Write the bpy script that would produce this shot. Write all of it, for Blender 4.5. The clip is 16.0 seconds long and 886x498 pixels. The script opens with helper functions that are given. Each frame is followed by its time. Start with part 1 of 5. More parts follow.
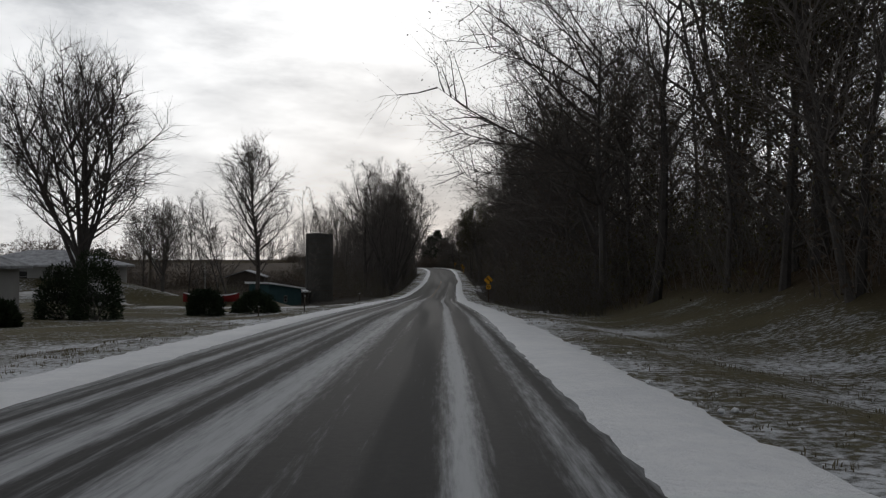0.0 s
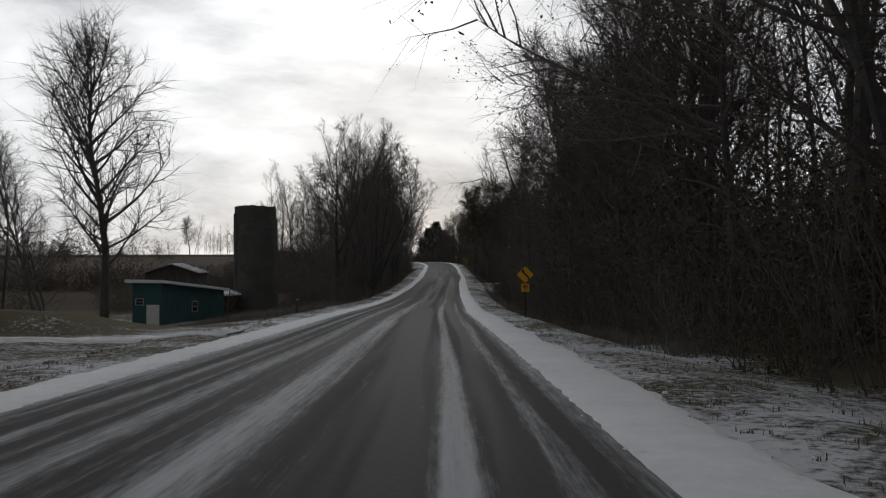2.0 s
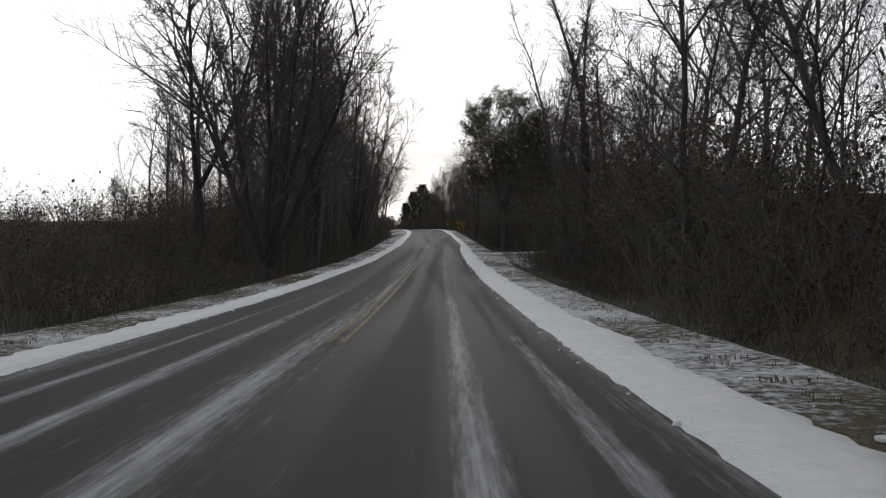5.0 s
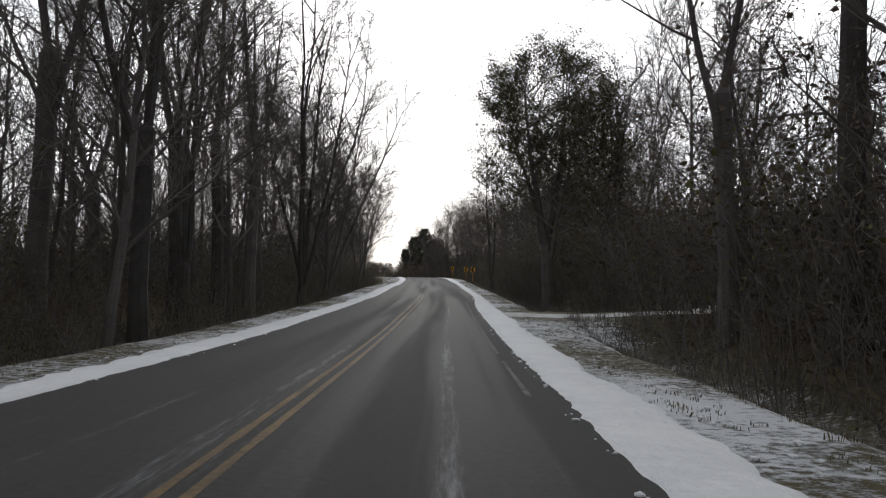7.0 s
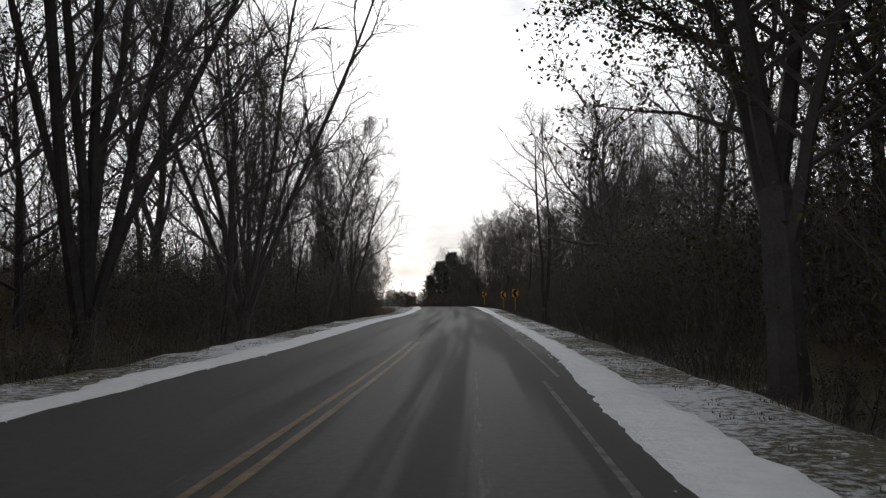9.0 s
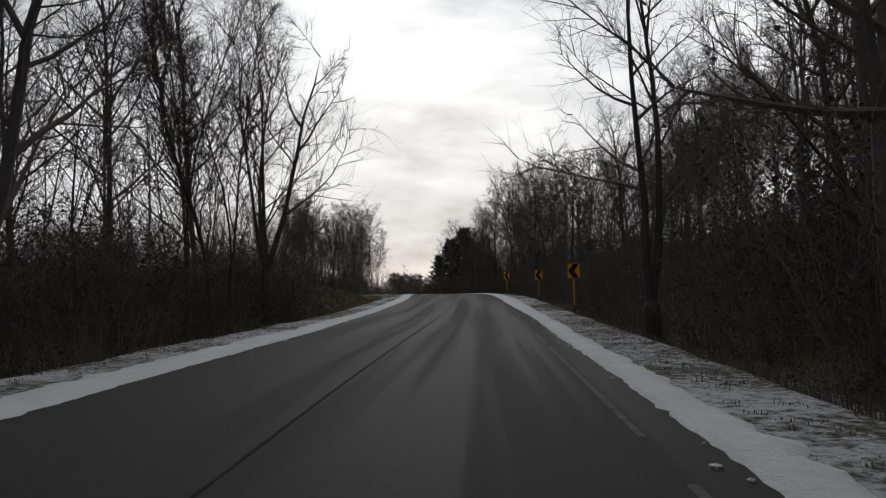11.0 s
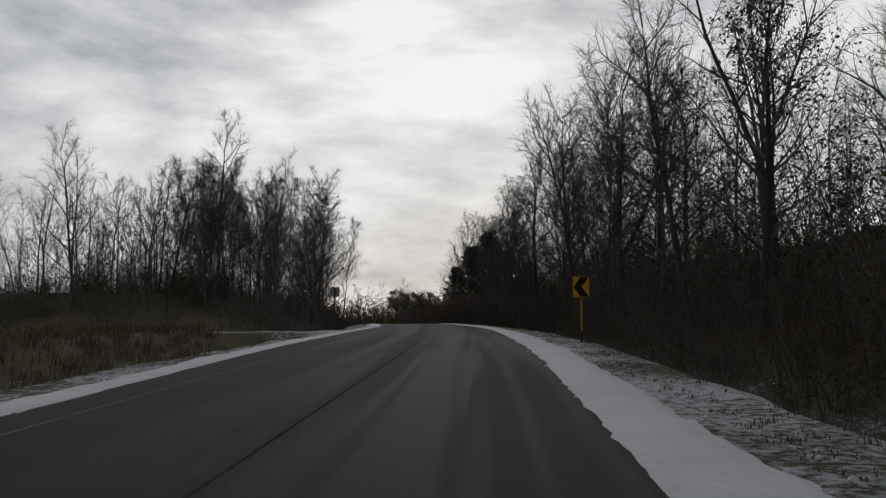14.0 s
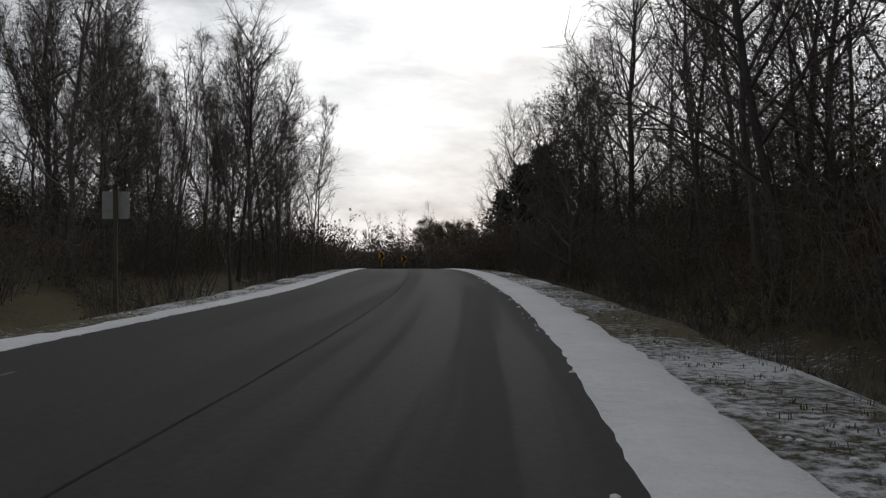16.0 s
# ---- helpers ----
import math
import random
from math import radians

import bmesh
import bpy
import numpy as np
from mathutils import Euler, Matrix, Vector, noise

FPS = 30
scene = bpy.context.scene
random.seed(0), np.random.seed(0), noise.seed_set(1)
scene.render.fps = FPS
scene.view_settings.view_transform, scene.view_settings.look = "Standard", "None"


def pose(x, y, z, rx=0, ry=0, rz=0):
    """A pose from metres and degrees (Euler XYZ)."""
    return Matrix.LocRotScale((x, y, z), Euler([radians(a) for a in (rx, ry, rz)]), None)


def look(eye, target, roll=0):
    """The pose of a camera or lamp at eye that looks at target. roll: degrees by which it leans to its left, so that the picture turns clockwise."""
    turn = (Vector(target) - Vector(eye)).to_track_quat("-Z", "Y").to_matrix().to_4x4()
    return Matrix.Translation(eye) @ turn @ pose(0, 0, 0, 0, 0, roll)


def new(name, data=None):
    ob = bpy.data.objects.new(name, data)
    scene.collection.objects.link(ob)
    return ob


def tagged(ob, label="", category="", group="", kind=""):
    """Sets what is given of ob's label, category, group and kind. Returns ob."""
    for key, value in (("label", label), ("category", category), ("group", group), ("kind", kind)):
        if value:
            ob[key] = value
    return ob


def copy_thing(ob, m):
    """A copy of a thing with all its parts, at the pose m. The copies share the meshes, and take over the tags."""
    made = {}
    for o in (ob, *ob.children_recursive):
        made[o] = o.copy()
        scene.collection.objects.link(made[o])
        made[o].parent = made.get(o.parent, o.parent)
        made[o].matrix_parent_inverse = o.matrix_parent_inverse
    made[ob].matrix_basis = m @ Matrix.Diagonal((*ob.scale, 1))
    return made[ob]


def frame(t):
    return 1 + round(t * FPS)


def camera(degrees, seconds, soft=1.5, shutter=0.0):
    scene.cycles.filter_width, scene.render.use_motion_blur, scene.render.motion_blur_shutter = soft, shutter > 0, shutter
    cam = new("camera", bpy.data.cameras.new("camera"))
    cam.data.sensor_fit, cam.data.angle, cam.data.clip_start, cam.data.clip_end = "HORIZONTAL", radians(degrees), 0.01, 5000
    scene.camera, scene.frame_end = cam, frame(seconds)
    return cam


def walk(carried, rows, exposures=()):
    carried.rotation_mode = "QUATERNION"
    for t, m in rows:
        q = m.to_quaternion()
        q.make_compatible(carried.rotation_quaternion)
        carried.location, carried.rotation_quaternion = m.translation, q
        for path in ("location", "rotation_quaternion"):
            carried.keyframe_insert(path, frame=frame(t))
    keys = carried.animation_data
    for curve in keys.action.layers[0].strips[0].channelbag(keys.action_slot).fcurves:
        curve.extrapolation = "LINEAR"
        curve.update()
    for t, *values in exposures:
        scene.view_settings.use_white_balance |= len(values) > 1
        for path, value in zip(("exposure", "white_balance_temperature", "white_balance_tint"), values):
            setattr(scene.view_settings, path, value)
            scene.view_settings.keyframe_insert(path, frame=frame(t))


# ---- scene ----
cam = camera(51.66, 16.0, 1.2)
PATH = [
    (0, -0.000, -0.001, 1.500, 90.931, -0.203, -0.335),
    (0.5, 0.161, 10.113, 1.343, 91.556, -0.208, 0.416),
    (1, 0.267, 20.307, 1.164, 91.836, -0.570, 0.823),
    (1.5, 0.319, 30.504, 0.959, 90.778, 0.323, 0.425),
    (2, 0.303, 40.703, 0.741, 90.671, 0.109, -0.351),
    (2.5, 0.251, 50.931, 0.455, 90.724, -0.317, -0.635),
    (3, 0.182, 61.310, 0.100, 90.617, 0.482, -0.794),
    (3.5, 0.130, 72.028, -0.240, 90.458, 0.700, -1.886),
    (4, 0.170, 82.673, -0.556, 89.879, -0.191, -1.480),
    (4.2, 0.130, 86.917, -0.667, 88.931, -0.261, -1.350),
    (6.3, 1.034, 131.305, -1.861, 90.040, 1.505, -1.101),
    (6.5, 1.103, 135.558, -1.842, 90.654, 0.891, -0.935),
    (7, 1.294, 146.196, -1.808, 92.227, -0.899, -0.972),
    (7.5, 1.511, 156.929, -1.832, 91.431, -0.626, 0.863),
    (8, 1.750, 167.608, -1.889, 90.868, -0.280, 1.550),
    (8.2, 1.856, 171.861, -1.913, 91.644, -0.748, 0.581),
    (10.3, 2.745, 217.599, -1.215, 94.929, 0.721, 1.891),
    (10.5, 2.772, 222.091, -1.119, 94.576, 0.458, 1.319),
    (11, 2.837, 233.342, -0.878, 93.083, 0.603, 1.993),
    (11.5, 2.906, 244.592, -0.638, 92.148, 0.911, 2.523),
    (12, 3.042, 255.777, -0.463, 93.193, -0.276, 4.488),
    (12.5, 3.245, 266.878, -0.335, 94.479, -0.811, 4.707),
    (13, 3.450, 277.882, -0.159, 94.994, -0.323, 3.311),
    (13.5, 3.564, 288.789, 0.100, 95.506, 0.986, 3.114),
    (14, 3.576, 299.566, 0.404, 94.326, 0.107, 3.965),
    (14.5, 3.416, 310.236, 0.678, 93.198, -0.300, 6.391),
    (15, 3.169, 320.794, 0.887, 91.946, -0.205, 6.994),
    (15.5, 2.918, 331.340, 1.034, 90.649, -0.183, 7.395),
    (16, 2.628, 341.939, 1.112, 90.098, 0.078, 7.311),
]
LIGHTNESS = [(0, -0.3), (3.5, -0.05), (6.3, 0.75), (8.2, 0.58), (10.3, -0.27), (11.5, -0.3), (12.5, -0.56), (13.5, -0.63), (14.5, -0.42), (16, -0.16)]
walk(cam, [(t, pose(*row)) for t, *row in PATH], LIGHTNESS)

# ---- sky, sun ----
SUN_TURN, SUN_RISE = 2.0, 11.5          # degrees from straight ahead, and up
world = bpy.data.worlds.new("sky")
scene.world = world
world.use_nodes = True
wn, wl = world.node_tree.nodes, world.node_tree.links
wn.clear()


def wnode(kind, **kw):
    n = wn.new(kind)
    for k, v in kw.items():
        n.inputs[k].default_value = v
    return n


sky = wn.new("ShaderNodeTexSky")
sky.sky_type, sky.sun_disc = "NISHITA", False
sky.sun_elevation, sky.sun_rotation = radians(SUN_RISE), radians(-SUN_TURN)
coord = wn.new("ShaderNodeTexCoord")
stretch = wnode("ShaderNodeMapping", Scale=(1.0, 1.0, 2.9))
big = wnode("ShaderNodeTexNoise", Scale=2.2, Detail=7.0, Roughness=0.55, Distortion=0.3)
fine = wnode("ShaderNodeTexNoise", Scale=6.0, Detail=6.0, Roughness=0.6)
wl.new(coord.outputs["Generated"], stretch.inputs["Vector"])
wl.new(stretch.outputs[0], big.inputs["Vector"])
wl.new(stretch.outputs[0], fine.inputs["Vector"])
mixn = wn.new("ShaderNodeMix")
mixn.inputs[0].default_value = 0.35
wl.new(big.outputs[0], mixn.inputs[2])
wl.new(fine.outputs[0], mixn.inputs[3])
ramp = wn.new("ShaderNodeValToRGB")
ramp.color_ramp.elements[0].position, ramp.color_ramp.elements[0].color = 0.37, (0.30, 0.318, 0.35, 1)
ramp.color_ramp.elements[1].position, ramp.color_ramp.elements[1].color = 0.58, (0.885, 0.895, 0.91, 1)
wl.new(mixn.outputs[0], ramp.inputs[0])
# brighter round the veiled sun
sunward = wn.new("ShaderNodeVectorMath")
sunward.operation = "DOT_PRODUCT"
sunward.inputs[1].default_value = (math.sin(radians(SUN_TURN)) * math.cos(radians(SUN_RISE)),
                                   math.cos(radians(SUN_TURN)) * math.cos(radians(SUN_RISE)), math.sin(radians(SUN_RISE)))
wl.new(coord.outputs["Generated"], sunward.inputs[0])
glow = wnode("ShaderNodeMapRange")
glow.interpolation_type = "SMOOTHSTEP"
for i, v in ((1, 0.4), (2, 1.0), (3, 0.38), (4, 1.5)):
    glow.inputs[i].default_value = v
wl.new(sunward.outputs["Value"], glow.inputs[0])
cloud = wn.new("ShaderNodeVectorMath")
cloud.operation = "SCALE"
wl.new(ramp.outputs[0], cloud.inputs[0])
wl.new(glow.outputs[0], cloud.inputs["Scale"])
bg_sky, bg_cloud, both = wnode("ShaderNodeBackground", Strength=0.05), wnode("ShaderNodeBackground", Strength=1.0), wnode("ShaderNodeMixShader", Fac=0.93)
wl.new(sky.outputs[0], bg_sky.inputs[0])
wl.new(cloud.outputs[0], bg_cloud.inputs[0])
wl.new(bg_sky.outputs[0], both.inputs[1])
wl.new(bg_cloud.outputs[0], both.inputs[2])
wout = wn.new("ShaderNodeOutputWorld")
wl.new(both.outputs[0], wout.inputs[0])
lamp = bpy.data.lights.new("sun", "SUN")
lamp.energy, lamp.angle, lamp.color = 0.5, radians(18), (1.0, 0.98, 0.95)
sun = new("sun", lamp)
sun.matrix_world = look((0, 0, 60), (-math.sin(radians(SUN_TURN)) * 40, -40 * math.cos(radians(SUN_TURN)), 60 - 40 * math.tan(radians(SUN_RISE))))


# ---- materials ----
def material(name, rough=0.9, spec=0.2):
    m = bpy.data.materials.new(name)
    m.use_nodes = True
    b = m.node_tree.nodes["Principled BSDF"]
    b.inputs["Roughness"].default_value = rough
    b.inputs["Specular IOR Level"].default_value = spec
    return m, m.node_tree.nodes, m.node_tree.links, b


def node(nodes, kind, **kw):
    n = nodes.new(kind)
    for k, v in kw.items():
        n.inputs[k].default_value = v
    return n


def colours(nodes, links, fac, stops):
    r = nodes.new("ShaderNodeValToRGB")
    els = r.color_ramp.elements
    while len(els) < len(stops):
        els.new(0.5)
    for e, (p, c) in zip(els, stops):
        e.position, e.color = p, (*c, 1)
    links.new(fac, r.inputs[0])
    return r.outputs[0]


def noise_of(nodes, links, scale, detail=5.0, rough=0.6, vec=None, space="Object"):
    n = node(nodes, "ShaderNodeTexNoise", Scale=scale, Detail=detail, Roughness=rough)
    if vec is None:
        vec = nodes.new("ShaderNodeTexCoord").outputs[space]
    links.new(vec, n.inputs["Vector"])
    return n.outputs[0]


def mix(nodes, links, fac, a, b, kind="RGBA", mode="MIX"):
    n = nodes.new("ShaderNodeMix")
    n.data_type = kind
    if kind == "RGBA":
        n.blend_type = mode
    ia, ib, out = (6, 7, 2) if kind == "RGBA" else (2, 3, 0)
    for i, v in ((0, fac), (ia, a), (ib, b)):
        if isinstance(v, bpy.types.NodeSocket):
            links.new(v, n.inputs[i])
        else:
            n.inputs[i].default_value = (*v, 1) if isinstance(v, tuple) else v
    return n.outputs[out]


def maths(nodes, links, op, a, b=0.0, clamp=False):
    n = nodes.new("ShaderNodeMath")
    n.operation, n.use_clamp = op, clamp
    for i, v in ((0, a), (1, b)):
        if isinstance(v, bpy.types.NodeSocket):
            links.new(v, n.inputs[i])
        else:
            n.inputs[i].default_value = v
    return n.outputs[0]


def ranged(nodes, links, v, a, b, c=0.0, d=1.0):
    n = nodes.new("ShaderNodeMapRange")
    n.interpolation_type = "SMOOTHSTEP"
    for i, x in ((1, a), (2, b), (3, c), (4, d)):
        n.inputs[i].default_value = x
    links.new(v, n.inputs[0])
    return n.outputs[0]


def bumped(nodes, links, b, height, strength=0.4, distance=0.02):
    n = node(nodes, "ShaderNodeBump", Strength=strength, Distance=distance)
    links.new(height, n.inputs["Height"])
    links.new(n.outputs[0], b.inputs["Normal"])


def two_tone(name, low, high, scale, fine_scale=None, rough=0.9, spec=0.2, bump=0.0, per_thing=0.0, space="Object"):
    """A surface whose colour wanders between two tones at two scales."""
    m, n, l, b = material(name, rough, spec)
    f = noise_of(n, l, scale, space=space)
    g = noise_of(n, l, fine_scale or scale * 9, space=space)
    k = mix(n, l, 0.4, f, g, "FLOAT")
    c = colours(n, l, k, ((0.3, low), (0.7, high)))
    if per_thing:
        info = n.new("ShaderNodeObjectInfo")
        v = ranged(n, l, info.outputs["Random"], 0, 1, 1 - per_thing, 1 + per_thing)
        h = n.new("ShaderNodeHueSaturation")
        l.new(v, h.inputs["Value"])
        l.new(c, h.inputs["Color"])
        c = h.outputs[0]
    l.new(c, b.inputs["Base Color"])
    if bump:
        bumped(n, l, b, g, bump)
    return m


M_BARK = two_tone("bark", (0.066, 0.060, 0.058), (0.155, 0.144, 0.137), 1.2, 14, 0.95, 0.1, 0.6, 0.25)
M_TWIG = two_tone("twig", (0.104, 0.094, 0.088), (0.195, 0.176, 0.164), 0.8, 8, 0.95, 0.1, 0, 0.25)
M_BRUSH = two_tone("brush_stem", (0.098, 0.090, 0.084), (0.195, 0.180, 0.166), 0.8, 8, 0.95, 0.1, 0, 0.25)
M_DEADLEAF = two_tone("dead_leaf", (0.072, 0.058, 0.047), (0.140, 0.110, 0.086), 1.3, 11, 0.9, 0.1, 0, 0.3)
M_OLIVELEAF = two_tone("olive_leaf", (0.060, 0.058, 0.024), (0.140, 0.126, 0.052), 1.3, 11, 0.8, 0.15, 0, 0.25)
M_NEEDLE = two_tone("needles", (0.018, 0.029, 0.016), (0.046, 0.065, 0.033), 1.1, 12, 0.8, 0.15, 0, 0.2)
M_DRYGRASS = two_tone("dry_grass", (0.10, 0.085, 0.055), (0.21, 0.18, 0.12), 0.7, 9, 0.95, 0.1, 0, 0.2)
M_STEEL = two_tone("galvanised_steel", (0.28, 0.28, 0.27), (0.42, 0.42, 0.41), 6, 40, 0.5, 0.5)


def snow_material():
    """Old snow: trodden lumps, grit and a few leaves in it."""
    m, n, l, b = material("snow", 0.9, 0.2)
    broad, lumps, grit = noise_of(n, l, 0.55, 4), noise_of(n, l, 3.2, 7, 0.7), noise_of(n, l, 22, 5, 0.7)
    c = colours(n, l, mix(n, l, 0.55, broad, lumps, "FLOAT"), ((0.3, (0.76, 0.78, 0.82)), (0.6, (0.91, 0.92, 0.94))))
    c = mix(n, l, ranged(n, l, grit, 0.68, 0.76, 0.0, 0.6), c, (0.20, 0.17, 0.14))
    l.new(c, b.inputs["Base Color"])
    bumped(n, l, b, maths(n, l, "ADD", maths(n, l, "MULTIPLY", lumps, 1.6), maths(n, l, "MULTIPLY", grit, 0.35)), 0.9, 0.06)
    return m


M_SNOW = snow_material()


def ground_material():
    """Dormant grass with a dusting of snow, leaf litter off the verge."""
    m, n, l, b = material("dusted_ground", 0.95, 0.1)
    uv = n.new("ShaderNodeUVMap")
    uv.uv_map = "lane"
    s = n.new("ShaderNodeSeparateXYZ")
    l.new(uv.outputs[0], s.inputs[0])
    away = maths(n, l, "ABSOLUTE", s.outputs[0])
    grass = colours(n, l, noise_of(n, l, 0.35), ((0.3, (0.05, 0.05, 0.026)), (0.55, (0.10, 0.088, 0.05)), (0.75, (0.085, 0.095, 0.045))))
    blades = noise_of(n, l, 7.0, 8.0, 0.75)
    grass = mix(n, l, ranged(n, l, blades, 0.35, 0.7), grass, (0.14, 0.12, 0.075))
    dust = maths(n, l, "ADD", maths(n, l, "MULTIPLY", noise_of(n, l, 5.5, 8.0, 0.75), 0.62), maths(n, l, "MULTIPLY", noise_of(n, l, 0.16, 4.0), 0.5))
    # the dusting thins out away from the verge, under trees
    open_left = maths(n, l, "MULTIPLY", ranged(n, l, s.outputs[0], -6, -9), ranged(n, l, s.outputs[1], 128, 118))
    open_right = maths(n, l, "MULTIPLY", ranged(n, l, s.outputs[0], 6, 9), maths(n, l, "MULTIPLY", ranged(n, l, s.outputs[1], 58, 46), ranged(n, l, s.outputs[0], 16, 13)))
    open_left = maths(n, l, "MAXIMUM", open_left, open_right)
    thin = maths(n, l, "MULTIPLY", ranged(n, l, away, 8.0, 12.5, 0.0, 0.22), maths(n, l, "SUBTRACT", 1.0, maths(n, l, "MULTIPLY", open_left, 0.8)))
    dust = maths(n, l, "ADD", dust, ranged(n, l, away, 6.6, 5.0, 0.0, 0.03))
    fac = ranged(n, l, maths(n, l, "SUBTRACT", dust, thin), 0.52, 0.635, 0.0, 0.9)
    litter = colours(n, l, noise_of(n, l, 9.0, 6.0, 0.7), ((0.3, (0.025, 0.018, 0.012)), (0.7, (0.085, 0.055, 0.032))))
    fallow = maths(n, l, "MULTIPLY", ranged(n, l, s.outputs[0], -6, -9), maths(n, l, "MULTIPLY", ranged(n, l, s.outputs[1], 284, 294), ranged(n, l, s.outputs[1], 384, 368)))
    soil = mix(n, l, maths(n, l, "MULTIPLY", ranged(n, l, away, 9.5, 13), maths(n, l, "SUBTRACT", 1.0, maths(n, l, "MAXIMUM", open_left, fallow))), grass, litter)
    c = mix(n, l, fac, soil, (0.72, 0.74, 0.78))
    l.new(c, b.inputs["Base Color"])
    bumped(n, l, b, maths(n, l, "ADD", blades, fac), 0.8, 0.05)
    return m


def road_material():
    """Asphalt: worn wheel tracks, blown snow in streaks along the lanes, thinner further on."""
    m, n, l, b = material("snow_streaked_asphalt", 0.9, 0.12)
    uv = n.new("ShaderNodeUVMap")
    uv.uv_map = "lane"
    s = n.new("ShaderNodeSeparateXYZ")
    l.new(uv.outputs[0], s.inputs[0])
    u, v = s.outputs[0], s.outputs[1]

    def along(scale_u, scale_v, detail=6.0, rough=0.6):
        mp = node(n, "ShaderNodeMapping", Scale=(scale_u, scale_v, 1))
        l.new(uv.outputs[0], mp.inputs[0])
        return noise_of(n, l, 1.0, detail, rough, mp.outputs[0])

    base = colours(n, l, along(9, 9, 8, 0.8), ((0.3, (0.022, 0.022, 0.023)), (0.7, (0.048, 0.047, 0.046))))
    salt = ranged(n, l, along(1.1, 0.02, 4), 0.42, 0.62)
    base = mix(n, l, maths(n, l, "MULTIPLY", salt, 0.5), base, (0.07, 0.07, 0.07))

    def band(centre, half):
        d = maths(n, l, "ABSOLUTE", maths(n, l, "SUBTRACT", u, centre))
        return ranged(n, l, d, half * 1.35, half * 0.1)

    film = None
    for c, h, k in ((-1.62, 0.34, 0.75), (-0.3, 0.6, 0.8), (1.93, 0.24, 0.95), (2.86, 0.22, 0.6), (-2.55, 0.24, 0.65), (-3.2, 0.35, 0.6), (-2.1, 0.14, 0.45), (-1.1, 0.16, 0.4), (0.6, 0.12, 0.25), (3.5, 0.4, 0.7), (-3.55, 0.5, 0.8)):
        x = maths(n, l, "MULTIPLY", band(c, h), k)
        film = x if film is None else maths(n, l, "MAXIMUM", film, x)
    streaks = along(3.2, 0.05, 8, 0.68)
    grit = along(14, 1.1, 6, 0.7)
    amount = maths(n, l, "ADD", maths(n, l, "MULTIPLY", film, 0.38), maths(n, l, "MULTIPLY", streaks, 0.66))
    amount = maths(n, l, "ADD", amount, maths(n, l, "MULTIPLY", grit, 0.36))
    lessening = colours(n, l, maths(n, l, "DIVIDE", v, 400.0), ((0.0, (0.0, 0, 0)), (0.1, (0.01, 0, 0)), (0.17, (0.045, 0, 0)), (0.25, (0.05, 0, 0)), (0.33, (0.19, 0, 0)), (0.5, (0.32, 0, 0)), (0.6, (0.40, 0, 0))))
    sep = n.new("ShaderNodeSeparateColor")
    l.new(lessening, sep.inputs[0])
    amount = maths(n, l, "SUBTRACT", amount, maths(n, l, "ADD", sep.outputs[0], 0.005))
    snow = ranged(n, l, amount, 0.55, 0.9, 0.0, 0.68)
    c = mix(n, l, snow, base, (0.62, 0.64, 0.67))
    l.new(c, b.inputs["Base Color"])
    l.new(ranged(n, l, salt, 0, 1, 0.8, 0.95), b.inputs["Roughness"])
    bumped(n, l, b, maths(n, l, "ADD", grit, snow), 0.35, 0.01)
    return m


M_GROUND, M_ROAD = ground_material(), road_material()


# ---- lie of the land ----
ROAD_Y = (-120, -60, 0, 20, 40, 61, 72, 80, 87, 96, 104, 112, 120, 131, 146, 157, 172, 182, 195, 205, 217, 233, 245, 256, 267, 278, 289, 300, 310, 321, 331, 342, 360, 377, 400, 421, 450, 490, 540, 600, 700)
ROAD_X = (-2.1, -1.9, -1.75, -1.6, -1.5, -1.4, -1.4, -1.43, -1.5, -1.45, -1.32, -1.16, -1.0, -0.82, -0.6, -0.4, -0.05, 0.16, 0.45, 0.72, 0.88, 0.92, 0.95, 1.08, 1.25, 1.4, 1.45, 1.42, 1.2, 0.94, 0.56, 0.08, -1.25, -3.3, -6.9, -10.7, -16.3, -23.8, -32, -38, -46)
ROAD_Z = (1.2, 0.75, 0.0, -0.33, -0.76, -1.38, -1.7, -1.92, -2.13, -2.4, -2.62, -2.82, -3.0, -3.22, -3.32, -3.36, -3.4, -3.27, -3.1, -2.94, -2.72, -2.38, -2.13, -1.96, -1.83, -1.65, -1.39, -1.08, -0.83, -0.61, -0.47, -0.37, -0.29, -0.23, -0.18, -0.47, -1.2, -2.6, -4.85, -7.8, -12)


def smooth(ys, vs, y, h=9.0):
    return sum(float(np.interp(y + h * k, ys, vs)) for k in (-1, -0.5, 0, 0.5, 1)) / 5


STEP = 0.5
LINE_X = [smooth(ROAD_Y, ROAD_X, -130 + STEP * i) for i in range(1700)]
LINE_Z = [smooth(ROAD_Y, ROAD_Z, -130 + STEP * i) for i in range(1700)]


def along_line(values, y):
    k = min(max((y + 130) / STEP, 0.0), len(values) - 1.01)
    i = int(k)
    return values[i] + (values[i + 1] - values[i]) * (k - i)


def road_x(y):
    return along_line(LINE_X, y)


def road_z(y):
    return along_line(LINE_Z, y)


def ease(a, b, x):
    if a > b:
        return 1 - ease(b, a, x)
    t = min(1.0, max(0.0, (x - a) / (b - a)))
    return t * t * (3 - 2 * t)


